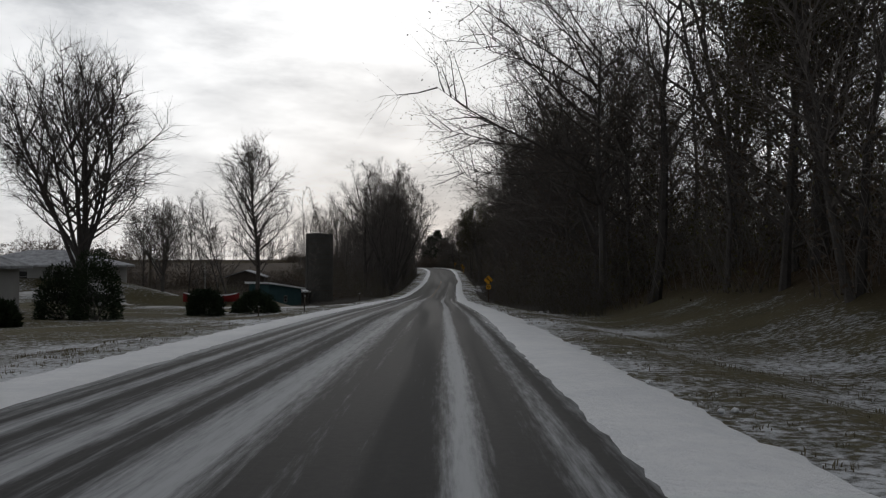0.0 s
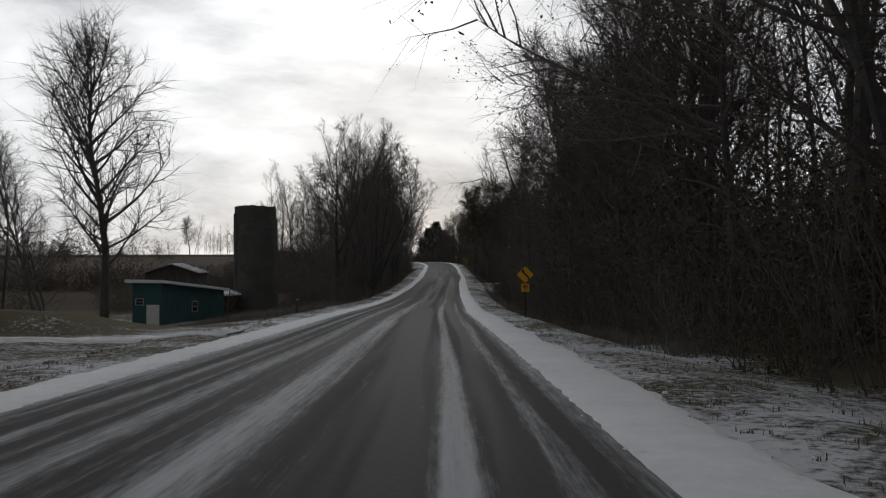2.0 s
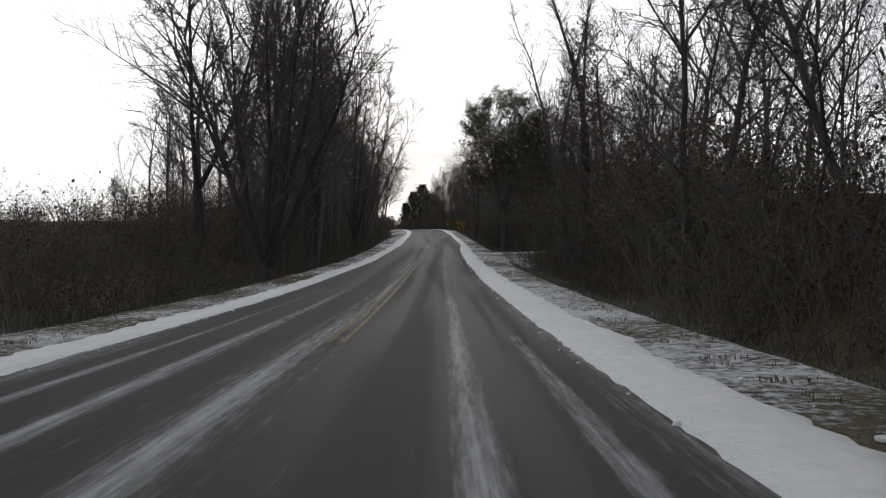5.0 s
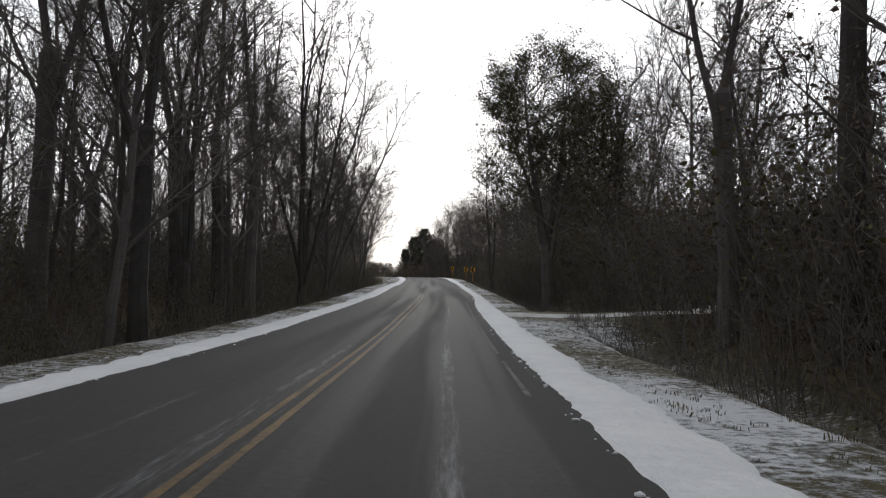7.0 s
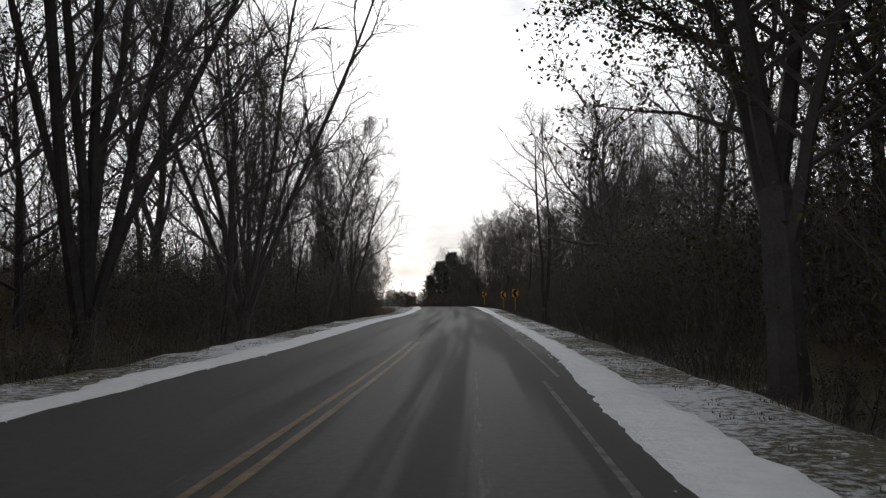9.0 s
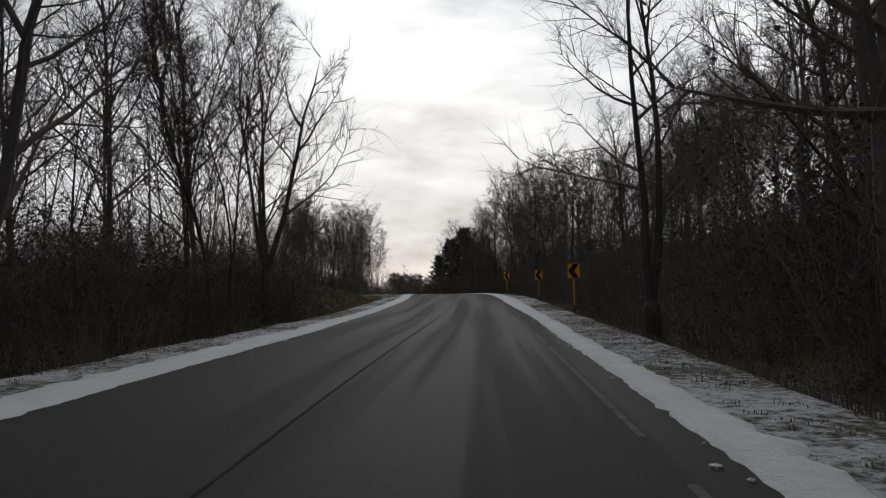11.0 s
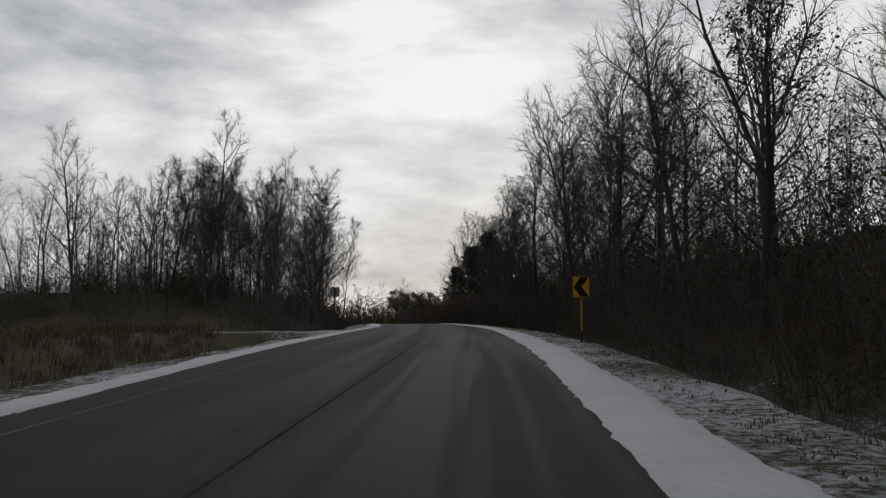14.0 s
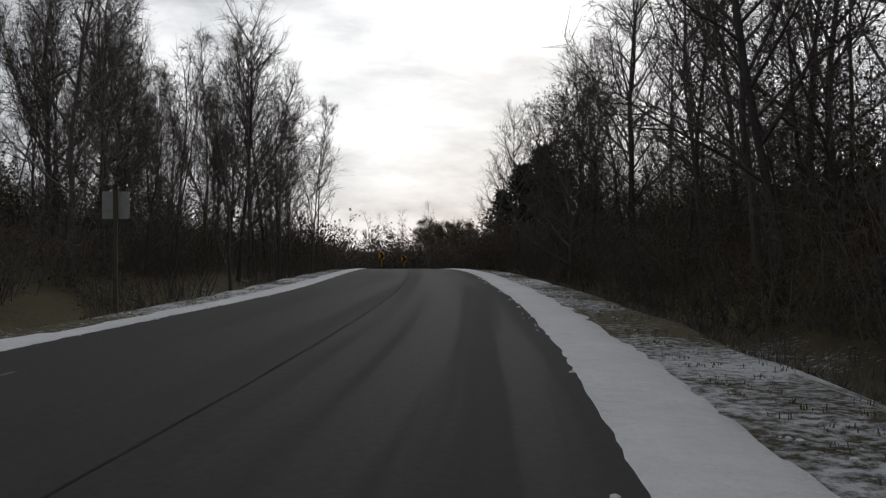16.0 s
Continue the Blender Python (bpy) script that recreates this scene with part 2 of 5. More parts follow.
def cross(u, y):
    """Height over the road's level, u metres to the right of its middle line."""
    a = abs(u)
    if a < 3.4:
        return -0.08
    wob = 0.10 * noise.noise((u * 0.35, y * 0.35, 0)) + 0.05 * noise.noise((u * 1.3, y * 1.3, 5))
    if u > 0:
        lane = 1 - ease(4, 7.5, abs(y - 190))          # a farm lane leaves level here
        ditch = (-0.3 - 0.75 * ease(60, 100, y)) * (1 - lane)
        bank = (3.6 + 1.0 * ease(110, 60, y) + 1.2 * ease(230, 270, y)) * (1 - 0.9 * lane)
        z = -0.06 + ditch * ease(6.1, 8.6, a) + (0.25 - ditch) * ease(9.4, 13, a) + (bank * ease(11.5, 22, a) + 2.0 * ease(24, 60, a)) * (1 - ease(415, 460, y))
        wob *= 1 + 4 * ease(11, 18, a) * ease(52, 75, y)
    else:
        lawn = 1 - ease(122, 142, y)
        field = ease(284, 300, y) * (1 - ease(362, 382, y))
        wild = (1 - lawn) * (1 - field)
        track = 1 - ease(3, 6, abs(y - 352))               # a track leaves level here
        ditch = (-0.25 - 0.6 * (1 - lawn)) * (1 - track)
        low = 0.95 * ease(11, 15, a) * ease(74.5, 77, y) * ease(93, 81, y) + (-1.2 * ease(76, 100, y) + 0.75 * ease(100, 126, y)) * ease(7, 17, a) + (0.4 + 1.6 * ease(66, 82, y)) * ease(21, 29, a) * ease(100, 86, y)
        z = -0.06 + ditch * ease(6.0, 8.3, a) + (1 - lawn) * (0.3 * (1 - track) - ditch) * ease(8.8, 13, a) + wild * 2.8 * ease(11, 24, a) * ease(150, 185, y) * (1 - ease(415, 460, y)) + lawn * low + field * (-0.35 * ease(8, 30, a))
    return z + wob * ease(3.6, 7, a)


def ground(x, y):
    far = ease(80, 400, abs(x))
    base = road_z(min(max(y, -120), 640))
    return base * (1 - far) + far * -1.0 + cross(x - road_x(min(max(y, -120), 700)), y)


def linked(name, verts, faces, mat, parent=None, label="", smooth_shade=False):
    me = bpy.data.meshes.new(name)
    me.from_pydata([tuple(v) for v in verts], [], [tuple(f) for f in faces])
    me.materials.append(mat)
    if smooth_shade:
        me.polygons.foreach_set("use_smooth", [True] * len(me.polygons))
    ob = new(name, me)
    if parent is not None:
        ob.parent = parent
    if label:
        ob["label"] = label
    return ob


def part(name, bm, mat, parent=None, label=""):
    me = bpy.data.meshes.new(name)
    bm.to_mesh(me)
    bm.free()
    me.materials.append(mat)
    ob = new(name, me)
    if parent is not None:
        ob.parent = parent
    if label:
        ob["label"] = label
    return ob


def sheet(name, us, ys, height, mat, label, kind="structure", category="ground", widen=None):
    """A sheet along the road: us across, ys along, with lane coordinates for its material."""
    verts, coords = [], []
    for y in ys:
        xc = road_x(min(max(y, -120), 700))
        for u in us:
            if widen and abs(u) == us[-1]:
                u += widen(y, u)
            verts.append((xc + u, y, height(u, y)))
            coords.append((u, y))
    w = len(us)
    faces = [(j * w + i, j * w + i + 1, (j + 1) * w + i + 1, (j + 1) * w + i) for j in range(len(ys) - 1) for i in range(w - 1)]
    ob = linked(name, verts, faces, mat, smooth_shade=True)
    lane = ob.data.uv_layers.new(name="lane")
    idx = np.zeros(len(ob.data.loops), dtype=np.int32)
    ob.data.loops.foreach_get("vertex_index", idx)
    lane.data.foreach_set("uv", np.array(coords, dtype=np.float32)[idx].ravel())
    return tagged(ob, label, category, kind=kind)


US = [3.0, 3.4, 3.8, 4.2, 4.6, 5.0, 5.4, 5.8, 6.2, 6.7, 7.2, 7.8, 8.4, 9, 9.7, 10.5, 11.5, 12.5, 14, 16, 18, 21, 25, 30, 36, 44, 54, 68, 90, 130, 200, 400, 900, 2500]
US = [-u for u in reversed(US)] + US
YS = [-900, -400, -250, -180, -140] + [-120 + 1.6 * i for i in range(370)] + [475 + 6 * i for i in range(28)] + [660, 720, 900, 1300, 2000, 3200]


def land(u, y):
    yy = min(max(y, -120), 640)
    far = ease(80, 400, abs(u))
    return road_z(yy) * (1 - far) + far * -1.0 + cross(u, yy)


def shoulder(y):
    """How much further out the snow begins on the right, past the farm lane."""
    return 0.5 * ease(196, 216, y) * ease(300, 264, y)


def bell(y):
    """How much wider the asphalt is on the left, round the mouth of the track."""
    return 0.25 * ease(262, 276, y) + 0.7 * ease(300, 335, y) * ease(375, 352, y)


sheet("ground", US, YS, land, M_GROUND, "dormant brown grass dusted with thin patchy snow")
RU = [-3.62, -3.3, -2.6, -1.8, -1.0, -0.3, 0, 0.3, 1.0, 1.8, 2.6, 3.3, 3.62]
sheet("road", RU, [-120 + 1.6 * i for i in range(480)], lambda u, y: road_z(y) + 0.03 - 0.015 * abs(u) / 3.6, M_ROAD,
      "worn grey asphalt road with streaks of blown snow", category="road", widen=lambda y, u: shoulder(y) + 0.06 if u > 0 else -bell(y))


def verge(side, y0, y1, label):
    """The ploughed snow beside the asphalt, with a ragged edge on either hand."""
    verts, faces, coords = [], [], []
    n = int((y1 - y0) / 0.3)
    for j in range(n + 1):
        y = y0 + (y1 - y0) * j / n
        inner = 3.42 + 0.06 * noise.noise((y * 0.5, side * 9, 1)) + 0.06 * noise.noise((y * 2.1, side * 9, 2)) + 0.09 * noise.noise((y * 0.06, side * 9, 6)) - 0.22 * ease(40, 15, y) + 0.04 * noise.noise((y * 3.7, side * 9, 12)) + (shoulder(y) if side > 0 else bell(y) - 0.18 * ease(206, 216, y) * ease(270, 258, y))
        outer = (4.75 if side > 0 else 4.5 + bell(y)) + 0.30 * noise.noise((y * 0.23, side * 7, 3)) + 0.22 * noise.noise((y * 1.4, side * 7, 4)) + 0.12 * noise.noise((y * 4.2, side * 7, 14)) + 0.2 * ease(110, 70, y)
        for k, f in enumerate((0, 0.08, 0.35, 0.65, 0.9, 1)):
            u = inner + (outer - inner) * f
            lift = (-0.03, 0.045, 0.06, 0.055, 0.035, -0.05)[k] + (0.02 * noise.noise((u * 2, y * 1.1, 8)) if 0 < k < 5 else 0)
            base = max(cross(side * u, y), -0.01) if u < 4.6 else cross(side * u, y)
            verts.append((road_x(y) + side * u, y, road_z(y) + base + lift))
    for j in range(n):
        for k in range(5):
            q = (j * 6 + k, j * 6 + k + 1, (j + 1) * 6 + k + 1, (j + 1) * 6 + k)
            faces.append(q if side > 0 else q[::-1])
    return tagged(linked("snow_verge", verts, faces, M_SNOW, smooth_shade=True), label, "snow", kind="structure")


verge(1, -60, 520, "strip of ploughed snow along the asphalt edge")
verge(-1, -60, 520, "strip of ploughed snow along the asphalt edge")


def line(name, u, wide, y0, y1, mat, label, gap=None):
    """Road paint, with worn breaks where gap says so."""
    verts, faces = [], []
    y = y0
    while y < y1:
        w = wide * (0.75 + 0.2 * noise.noise((y * 0.7, u, 3)))
        if gap is None or noise.noise((y * 0.22, u * 3, 11)) > gap:
            b = len(verts)
            for yy in (y, y + 1.0):
                for uu in (u - w / 2, u + w / 2):
                    verts.append((road_x(yy) + uu, yy, road_z(yy) + 0.034 - 0.015 * abs(uu) / 3.6))
            faces.append((b, b + 1, b + 3, b + 2))
        y += 1.0
    return tagged(linked(name, verts, faces, mat), label, "road marking", kind="structure")


M_YELLOW = two_tone("worn_yellow_paint", (0.040, 0.035, 0.028), (0.21, 0.128, 0.045), 0.7, 7, 0.8, 0.2)
M_WHITEPAINT = two_tone("worn_white_paint", (0.05, 0.05, 0.05), (0.22, 0.22, 0.21), 3.0, 30, 0.9, 0.05)
M_TAR = two_tone("tar_seam", (0.032, 0.032, 0.033), (0.085, 0.084, 0.083), 0.4, 6, 1.0, 0.0)
line("yellow_line", -0.12, 0.13, 118, 219, M_YELLOW, "worn yellow centre line on asphalt")
line("yellow_line", 0.12, 0.13, 118, 219, M_YELLOW, "worn yellow centre line on asphalt")
line("edge_line", 3.08, 0.10, 158, 205, M_WHITEPAINT, "worn white edge line beside the snow", -0.2)
line("edge_line", 3.42, 0.11, 205, 285, M_WHITEPAINT, "worn white edge line beside the snow", -0.2)
line("edge_line", -3.08, 0.10, 300, 352, M_WHITEPAINT, "worn white edge line beside the snow", -0.2)
line("tar_seam", -0.05, 0.048, 222, 460, M_TAR, "dark tar seam along the middle of the road")

# ---- trees and brush ----
class Growth:
    """Collects tapering round limbs into one mesh."""

    def __init__(self):
        self.v, self.f, self.n = [], [], 0

    def limb(self, pts, radii, sides):
        pts = np.asarray(pts, float)
        k = len(pts)
        d = np.gradient(pts, axis=0)
        d /= np.linalg.norm(d, axis=1)[:, None] + 1e-9
        ref = np.array((1.0, 0.13, 0.0)) if abs(d[0, 2]) > 0.8 else np.array((0.0, 0.1, 1.0))
        a = np.cross(d, ref)
        a /= np.linalg.norm(a, axis=1)[:, None] + 1e-9
        b = np.cross(d, a)
        ang = np.arange(sides) * 2 * np.pi / sides
        r = np.asarray(radii)[:, None, None]
        ring = pts[:-1, None] + r[:-1] * (np.cos(ang)[None, :, None] * a[:-1, None] + np.sin(ang)[None, :, None] * b[:-1, None])
        self.v.append(ring.reshape(-1, 3))
        self.v.append(pts[-1:])
        n0, tip = self.n, self.n + (k - 1) * sides
        for j in range(k - 2):
            for i in range(sides):
                p, q = n0 + j * sides + i, n0 + j * sides + (i + 1) % sides
                self.f += [(p, q, q + sides), (p, q + sides, p + sides)]
        for i in range(sides):
            self.f.append((n0 + (k - 2) * sides + i, n0 + (k - 2) * sides + (i + 1) % sides, tip))
        self.n += (k - 1) * sides + 1

    def blade(self, c, along, across):
        """A leaf: two triangles, folded a little along the middle."""
        lift = np.cross(along, across)
        lift = lift / (np.linalg.norm(lift) + 1e-9) * np.linalg.norm(across) * 0.35
        self.v.append(np.array([c, c + along * 0.5 + across + lift, c + along, c + along * 0.5 - across + lift]))
        self.f += [(self.n, self.n + 1, self.n + 2), (self.n, self.n + 2, self.n + 3)]
        self.n += 4

    def arrays(self):
        return np.concatenate(self.v), np.array(self.f)

    def mesh(self, name, mat):
        v, f = self.arrays()
        me = bpy.data.meshes.new(name)
        me.from_pydata(v.tolist(), [], f.tolist())
        me.materials.append(mat)
        return me


def unit(v):
    return v / (np.linalg.norm(v) + 1e-9)


def anyway(rng, size):
    """A vector of about that length, any way."""
    return unit(rng.normal(0, 1, 3)) * size * rng.uniform(0.65, 1.25)


def course(rng, start, way, length, steps, wander, lift):
    """A limb's winding line, bending up by lift."""
    pts, d = [np.array(start, float)], unit(np.array(way, float))
    for _ in range(steps):
        d = unit(d + rng.normal(0, wander, 3) + np.array((0, 0, lift)))
        pts.append(pts[-1] + d * length / steps)
    return pts


def turned(rng, d, degrees):
    """A way that leaves d at about that angle, on a random side."""
    s = unit(np.cross(d, rng.normal(0, 1, 3)))
    a = radians(degrees)
    return unit(d * math.cos(a) + s * math.sin(a))


def bare_tree(seed, tall, thick, clear=0.35, limbs=14, angle=48, spread=0.34, forks=1, twigs=7, subs=7, lift=0.10, leaves=0, leaf=0.09, leaf_mat=None, name="bare_tree", reach=(), twig=0.0105, fan=1.0, hull=None):
    """A leafless broadleaf tree: trunk, limbs, branches, twigs; some keep withered leaves."""
    rng = np.random.default_rng(seed)
    trunk, crown, foliage = Growth(), Growth(), Growth()
    stems = []

    def room(p, w):
        """How far a limb may grow from p towards w inside the crown's outline (half width, foot, top)."""
        half, foot, top = hull
        k = np.array((1 / half, 1 / half, 2 / (top - foot)))
        a, b = (np.array(p) - np.array((0, 0, (top + foot) / 2))) * k, unit(np.array(w, float)) * k
        q = (a @ b) ** 2 - (b @ b) * (a @ a - 1)
        return max(1.0, (-(a @ b) + math.sqrt(q)) / (b @ b)) if q > 0 else 1.0

    if forks == 1:
        pts = course(rng, (0, 0, -0.3), (rng.normal(0, 0.03), rng.normal(0, 0.03), 1), tall * 0.93, 9, 0.075, 0.06)
        trunk.limb(pts, [thick * (1.25 if i == 0 else 1.0 - 0.093 * i) for i in range(10)], 7)
        stems.append((pts, thick, clear, limbs))
    else:
        h = tall * clear
        base = course(rng, (0, 0, -0.3), (0, 0, 1), h, 3, 0.04, 0.05)
        trunk.limb(base + [base[-1] + np.array((0, 0, 0.5))], [thick * 1.3, thick * 1.05, thick, thick * 0.9, 0], 8)
        for k in range(forks):
            a = 2 * math.pi * k / forks + rng.normal(0, 0.3)
            lean = rng.uniform(0.2, 0.55) * fan
            way = (math.cos(a) * lean, math.sin(a) * lean, 1)
            long = room(base[-1], way) * rng.uniform(0.8, 0.95) if hull else (tall - h) * rng.uniform(0.85, 1.05)
            pts = course(rng, base[-1 - (k % 2)], way, long, 7, 0.07, 0.05)
            t = thick * rng.uniform(0.45, 0.65)
            trunk.limb(pts, [t * (1 - 0.12 * i) for i in range(8)], 5)
            stems.append((pts, t, 0.2, max(5, limbs // forks + 3)))

    def twiggy(pts, many, size):
        for _ in range(many):
            k = rng.uniform(0.2, 0.98) * (len(pts) - 1)
            i = min(int(k), len(pts) - 2)
            p = pts[i] + (pts[i + 1] - pts[i]) * (k - i)
            w = turned(rng, unit(pts[i + 1] - pts[i]), rng.uniform(25, 60))
            q = course(rng, p, w, size * rng.uniform(0.5, 1.3), 1, 0.1, lift)
            crown.limb(q, [twig, 0.0], 3)
            for _ in range(leaves):
                c = q[0] + (q[1] - q[0]) * rng.uniform(0, 1.1) + rng.normal(0, 0.14, 3)
                foliage.blade(c, anyway(rng, leaf * 1.55), anyway(rng, leaf * 0.68))

    def bough(p, w, size, r):
        """A limb with its branches and twigs."""
        q = course(rng, p, w, size, 5, 0.11, lift)
        crown.limb(q, [r, r * 0.8, r * 0.62, r * 0.45, r * 0.28, 0], 4)
        many = subs if size < 6.5 else int(subs * size / 5)
        for s in range(many):
            kk = (0.2 + 0.78 * (s + rng.uniform(0, 1)) / many) * 5
            ii = min(int(kk), 4)
            pp = q[ii] + (q[ii + 1] - q[ii]) * (kk - ii)
            ww = turned(rng, unit(q[ii + 1] - q[ii]), rng.uniform(28, 62))
            qq = course(rng, pp, ww, size * rng.uniform(0.32, 0.58) * (1.2 - kk / 7), 3, 0.13, lift)
            rr = max(0.011, r * 0.4)
            crown.limb(qq, [rr, rr * 0.7, rr * 0.45, 0], 3)
            twiggy(qq, twigs, size * 0.2 + 0.5)
        twiggy(q, twigs + 2, size * 0.16 + 0.5)

    for height, way, size, r in reach:
        bough(np.array((0, 0, height), float), way, size, r)
    for pts, t, bare, many in stems:
        n = len(pts) - 1
        for j in range(many):
            h = bare + (1 - bare) * ((j + rng.uniform(0.1, 0.9)) / many) ** 0.9
            k = min(h * n, n - 0.02)
            i = int(k)
            p = pts[i] + (pts[i + 1] - pts[i]) * (k - i)
            a = j * 2.4 + rng.normal(0, 0.4)
            g = radians(angle * (1.1 - 0.45 * h) + rng.normal(0, 6))
            w = unit(unit(pts[i + 1] - pts[i]) * math.cos(g) + np.array((math.cos(a), math.sin(a), 0)) * math.sin(g))
            size = tall * spread * (1.08 - 0.66 * h) * rng.uniform(0.65, 1.25)
            if hull:
                size = min(tall * spread * 1.3, room(p, w) * rng.uniform(0.72, 0.98))
            r = max(0.016, min(t * 0.45, size * 0.017))
            bough(p, w, size, r)
    root = new(name)
    for nm, g, mat in (("trunk", trunk, M_BARK), ("crown", crown, M_TWIG), ("foliage", foliage, leaf_mat)):
        if g.n:
            ob = new(nm, g.mesh(nm, mat))
            ob.parent = root
    return root


def shrub_growth(seed, tall, wide, stems=26, twigs=8, leaves=3, leaf=0.05):
    rng = np.random.default_rng(seed)
    wood, foliage = Growth(), Growth()
    for _ in range(stems):
        a, r = rng.uniform(0, 6.283), wide * 0.5 * math.sqrt(rng.uniform(0, 1))
        lean = rng.uniform(0.05, 0.6)
        b = a + rng.normal(0, 0.7)
        pts = course(rng, (math.cos(a) * r, math.sin(a) * r, -0.15), (math.cos(b) * lean, math.sin(b) * lean, 1), tall * rng.uniform(0.45, 1.0), 4, 0.16, 0.0)
        wood.limb(pts, [0.022, 0.017, 0.013, 0.008, 0], 3)
        for _ in range(twigs):
            i = rng.integers(0, 4)
            p = pts[i] + (pts[i + 1] - pts[i]) * rng.uniform(0, 1)
            q = course(rng, p, turned(rng, unit(pts[i + 1] - pts[i]), rng.uniform(25, 80)), rng.uniform(0.35, 1.0) * (0.4 + tall * 0.18), 1, 0.2, 0.04)
            wood.limb(q, [0.010, 0], 3)
            for _ in range(leaves):
                foliage.blade(q[0] + (q[1] - q[0]) * rng.uniform(0, 1) + rng.normal(0, 0.08, 3), anyway(rng, leaf * 1.6), anyway(rng, leaf * 0.8))
    return wood, foliage


def shrub(seed, tall, wide, leaf_mat, name="shrub", **kw):
    wood, foliage = shrub_growth(seed, tall, wide, **kw)
    root = new(name)
    ob = new("branchwork", wood.mesh("branchwork", M_BRUSH))
    ob.parent = root
    if foliage.n:
        ob = new("foliage", foliage.mesh("foliage", leaf_mat))
        ob.parent = root
    return root


def conifer(seed, tall, wide, name="conifer", whorls=26, per=9, dense=13, broad=1.0, full=0.75):
    """An evergreen: whorls of drooping boughs set with needle sprays."""
    rng = np.random.default_rng(seed)
    trunk, crown = Growth(), Growth()
    pts = course(rng, (0, 0, -0.3), (0, 0, 1), tall, 7, 0.01, 0.05)
    trunk.limb(pts, [tall * 0.018 * (1 - 0.13 * i) for i in range(8)], 7)
    for j in range(whorls):
        h = (j + 0.6) / whorls
        size = wide * 0.5 * (1.02 - h) ** full * (0.55 + 0.45 * min(1, h * 7))
        for k in range(per):
            a = 6.283 * k / per + rng.uniform(0, 0.7) + j
            p = np.array((0, 0, tall * (0.03 + 0.95 * h) + rng.normal(0, 0.1)))
            q = course(rng, p, (math.cos(a), math.sin(a), 0.15 + 0.5 * h), size * rng.uniform(0.7, 1.2), 3, 0.08, -0.05)
            crown.limb(q, [0.03, 0.02, 0.012, 0], 3)
            for _ in range(dense):
                i = rng.integers(0, 3)
                c = q[i] + (q[i + 1] - q[i]) * rng.uniform(0, 1)
                along = (unit(q[i + 1] - q[i]) * 0.5 + rng.normal(0, 0.5, 3)) * rng.uniform(0.16, 0.42) * (0.6 + 0.05 * tall)
                crown.blade(c, along, unit(rng.normal(0, 1, 3)) * 0.07 * (0.5 + 0.05 * tall) * broad)
    root = new(name)
    for nm, g, mat in (("trunk", trunk, M_BARK), ("crown", crown, M_NEEDLE)):
        ob = new(nm, g.mesh(nm, mat))
        ob.parent = root
    return root


def stand(ob, x, y, turn=0.0, size=1.0, sink=0.0, lean=0.0):
    ob.scale = (size, size, size)
    ob.matrix_basis = pose(x, y, ground(x, y) - sink, lean, 0, turn) @ Matrix.Diagonal((size, size, size, 1))
    return ob


def again(ob, x, y, turn=0.0, size=1.0, lean=0.0, label=""):
    c = copy_thing(ob, Matrix.Identity(4))
    stand(c, x, y, turn, size, lean=lean)
    if label:
        c["label"] = label
    return c


WOOD_TALL = [bare_tree(11 + i, 15.5 + 1.5 * (i % 3), 0.12 + 0.025 * (i % 4), clear=0.26 - 0.05 * (i % 3), limbs=19, angle=52, spread=0.36, twigs=8, subs=8, lift=0.07) for i in range(4)]
WOOD_SLIM = [bare_tree(31 + i, 9.5 + 1.6 * i, 0.07, clear=0.08, limbs=14, angle=46, spread=0.30, twigs=4, subs=4, lift=0.08, twig=0.013) for i in range(3)]
WOOD_FAR = [bare_tree(41 + i, 14 + 1.5 * i, 0.13, clear=0.10, limbs=17, angle=48, spread=0.33, twigs=4, subs=4, lift=0.08, twig=0.016) for i in range(3)]
WOOD_BIG = [bare_tree(51 + i, 18.5, 0.30, clear=(0.28, 0.25, 0.18)[i], limbs=20, angle=56, spread=0.40, forks=(1, 3, 4)[i], twigs=8, subs=8, lift=0.06) for i in range(3)]
OPEN = [bare_tree(61, 16.5, 0.30, clear=0.2, limbs=84, angle=50, spread=0.26, forks=8, twigs=8, subs=8, lift=0.07, fan=1.2, twig=0.013, hull=(6.4, 2.9, 16.8)),
        bare_tree(62, 16.5, 0.26, clear=0.24, limbs=56, angle=56, spread=0.34, twigs=8, subs=8, lift=0.08, twig=0.013, hull=(4.6, 3.6, 17.0)),
        bare_tree(63, 20.5, 0.34, clear=0.07, limbs=78, angle=40, spread=0.21, forks=10, twigs=6, subs=6, lift=0.08, fan=1.35, twig=0.016, hull=(8.0, 1.5, 21.0))]
LEAFY = bare_tree(71, 15, 0.2, clear=0.1, limbs=24, angle=62, spread=0.38, twigs=5, subs=7, leaves=2, leaf=0.11, leaf_mat=M_DEADLEAF, name="leafy_tree")
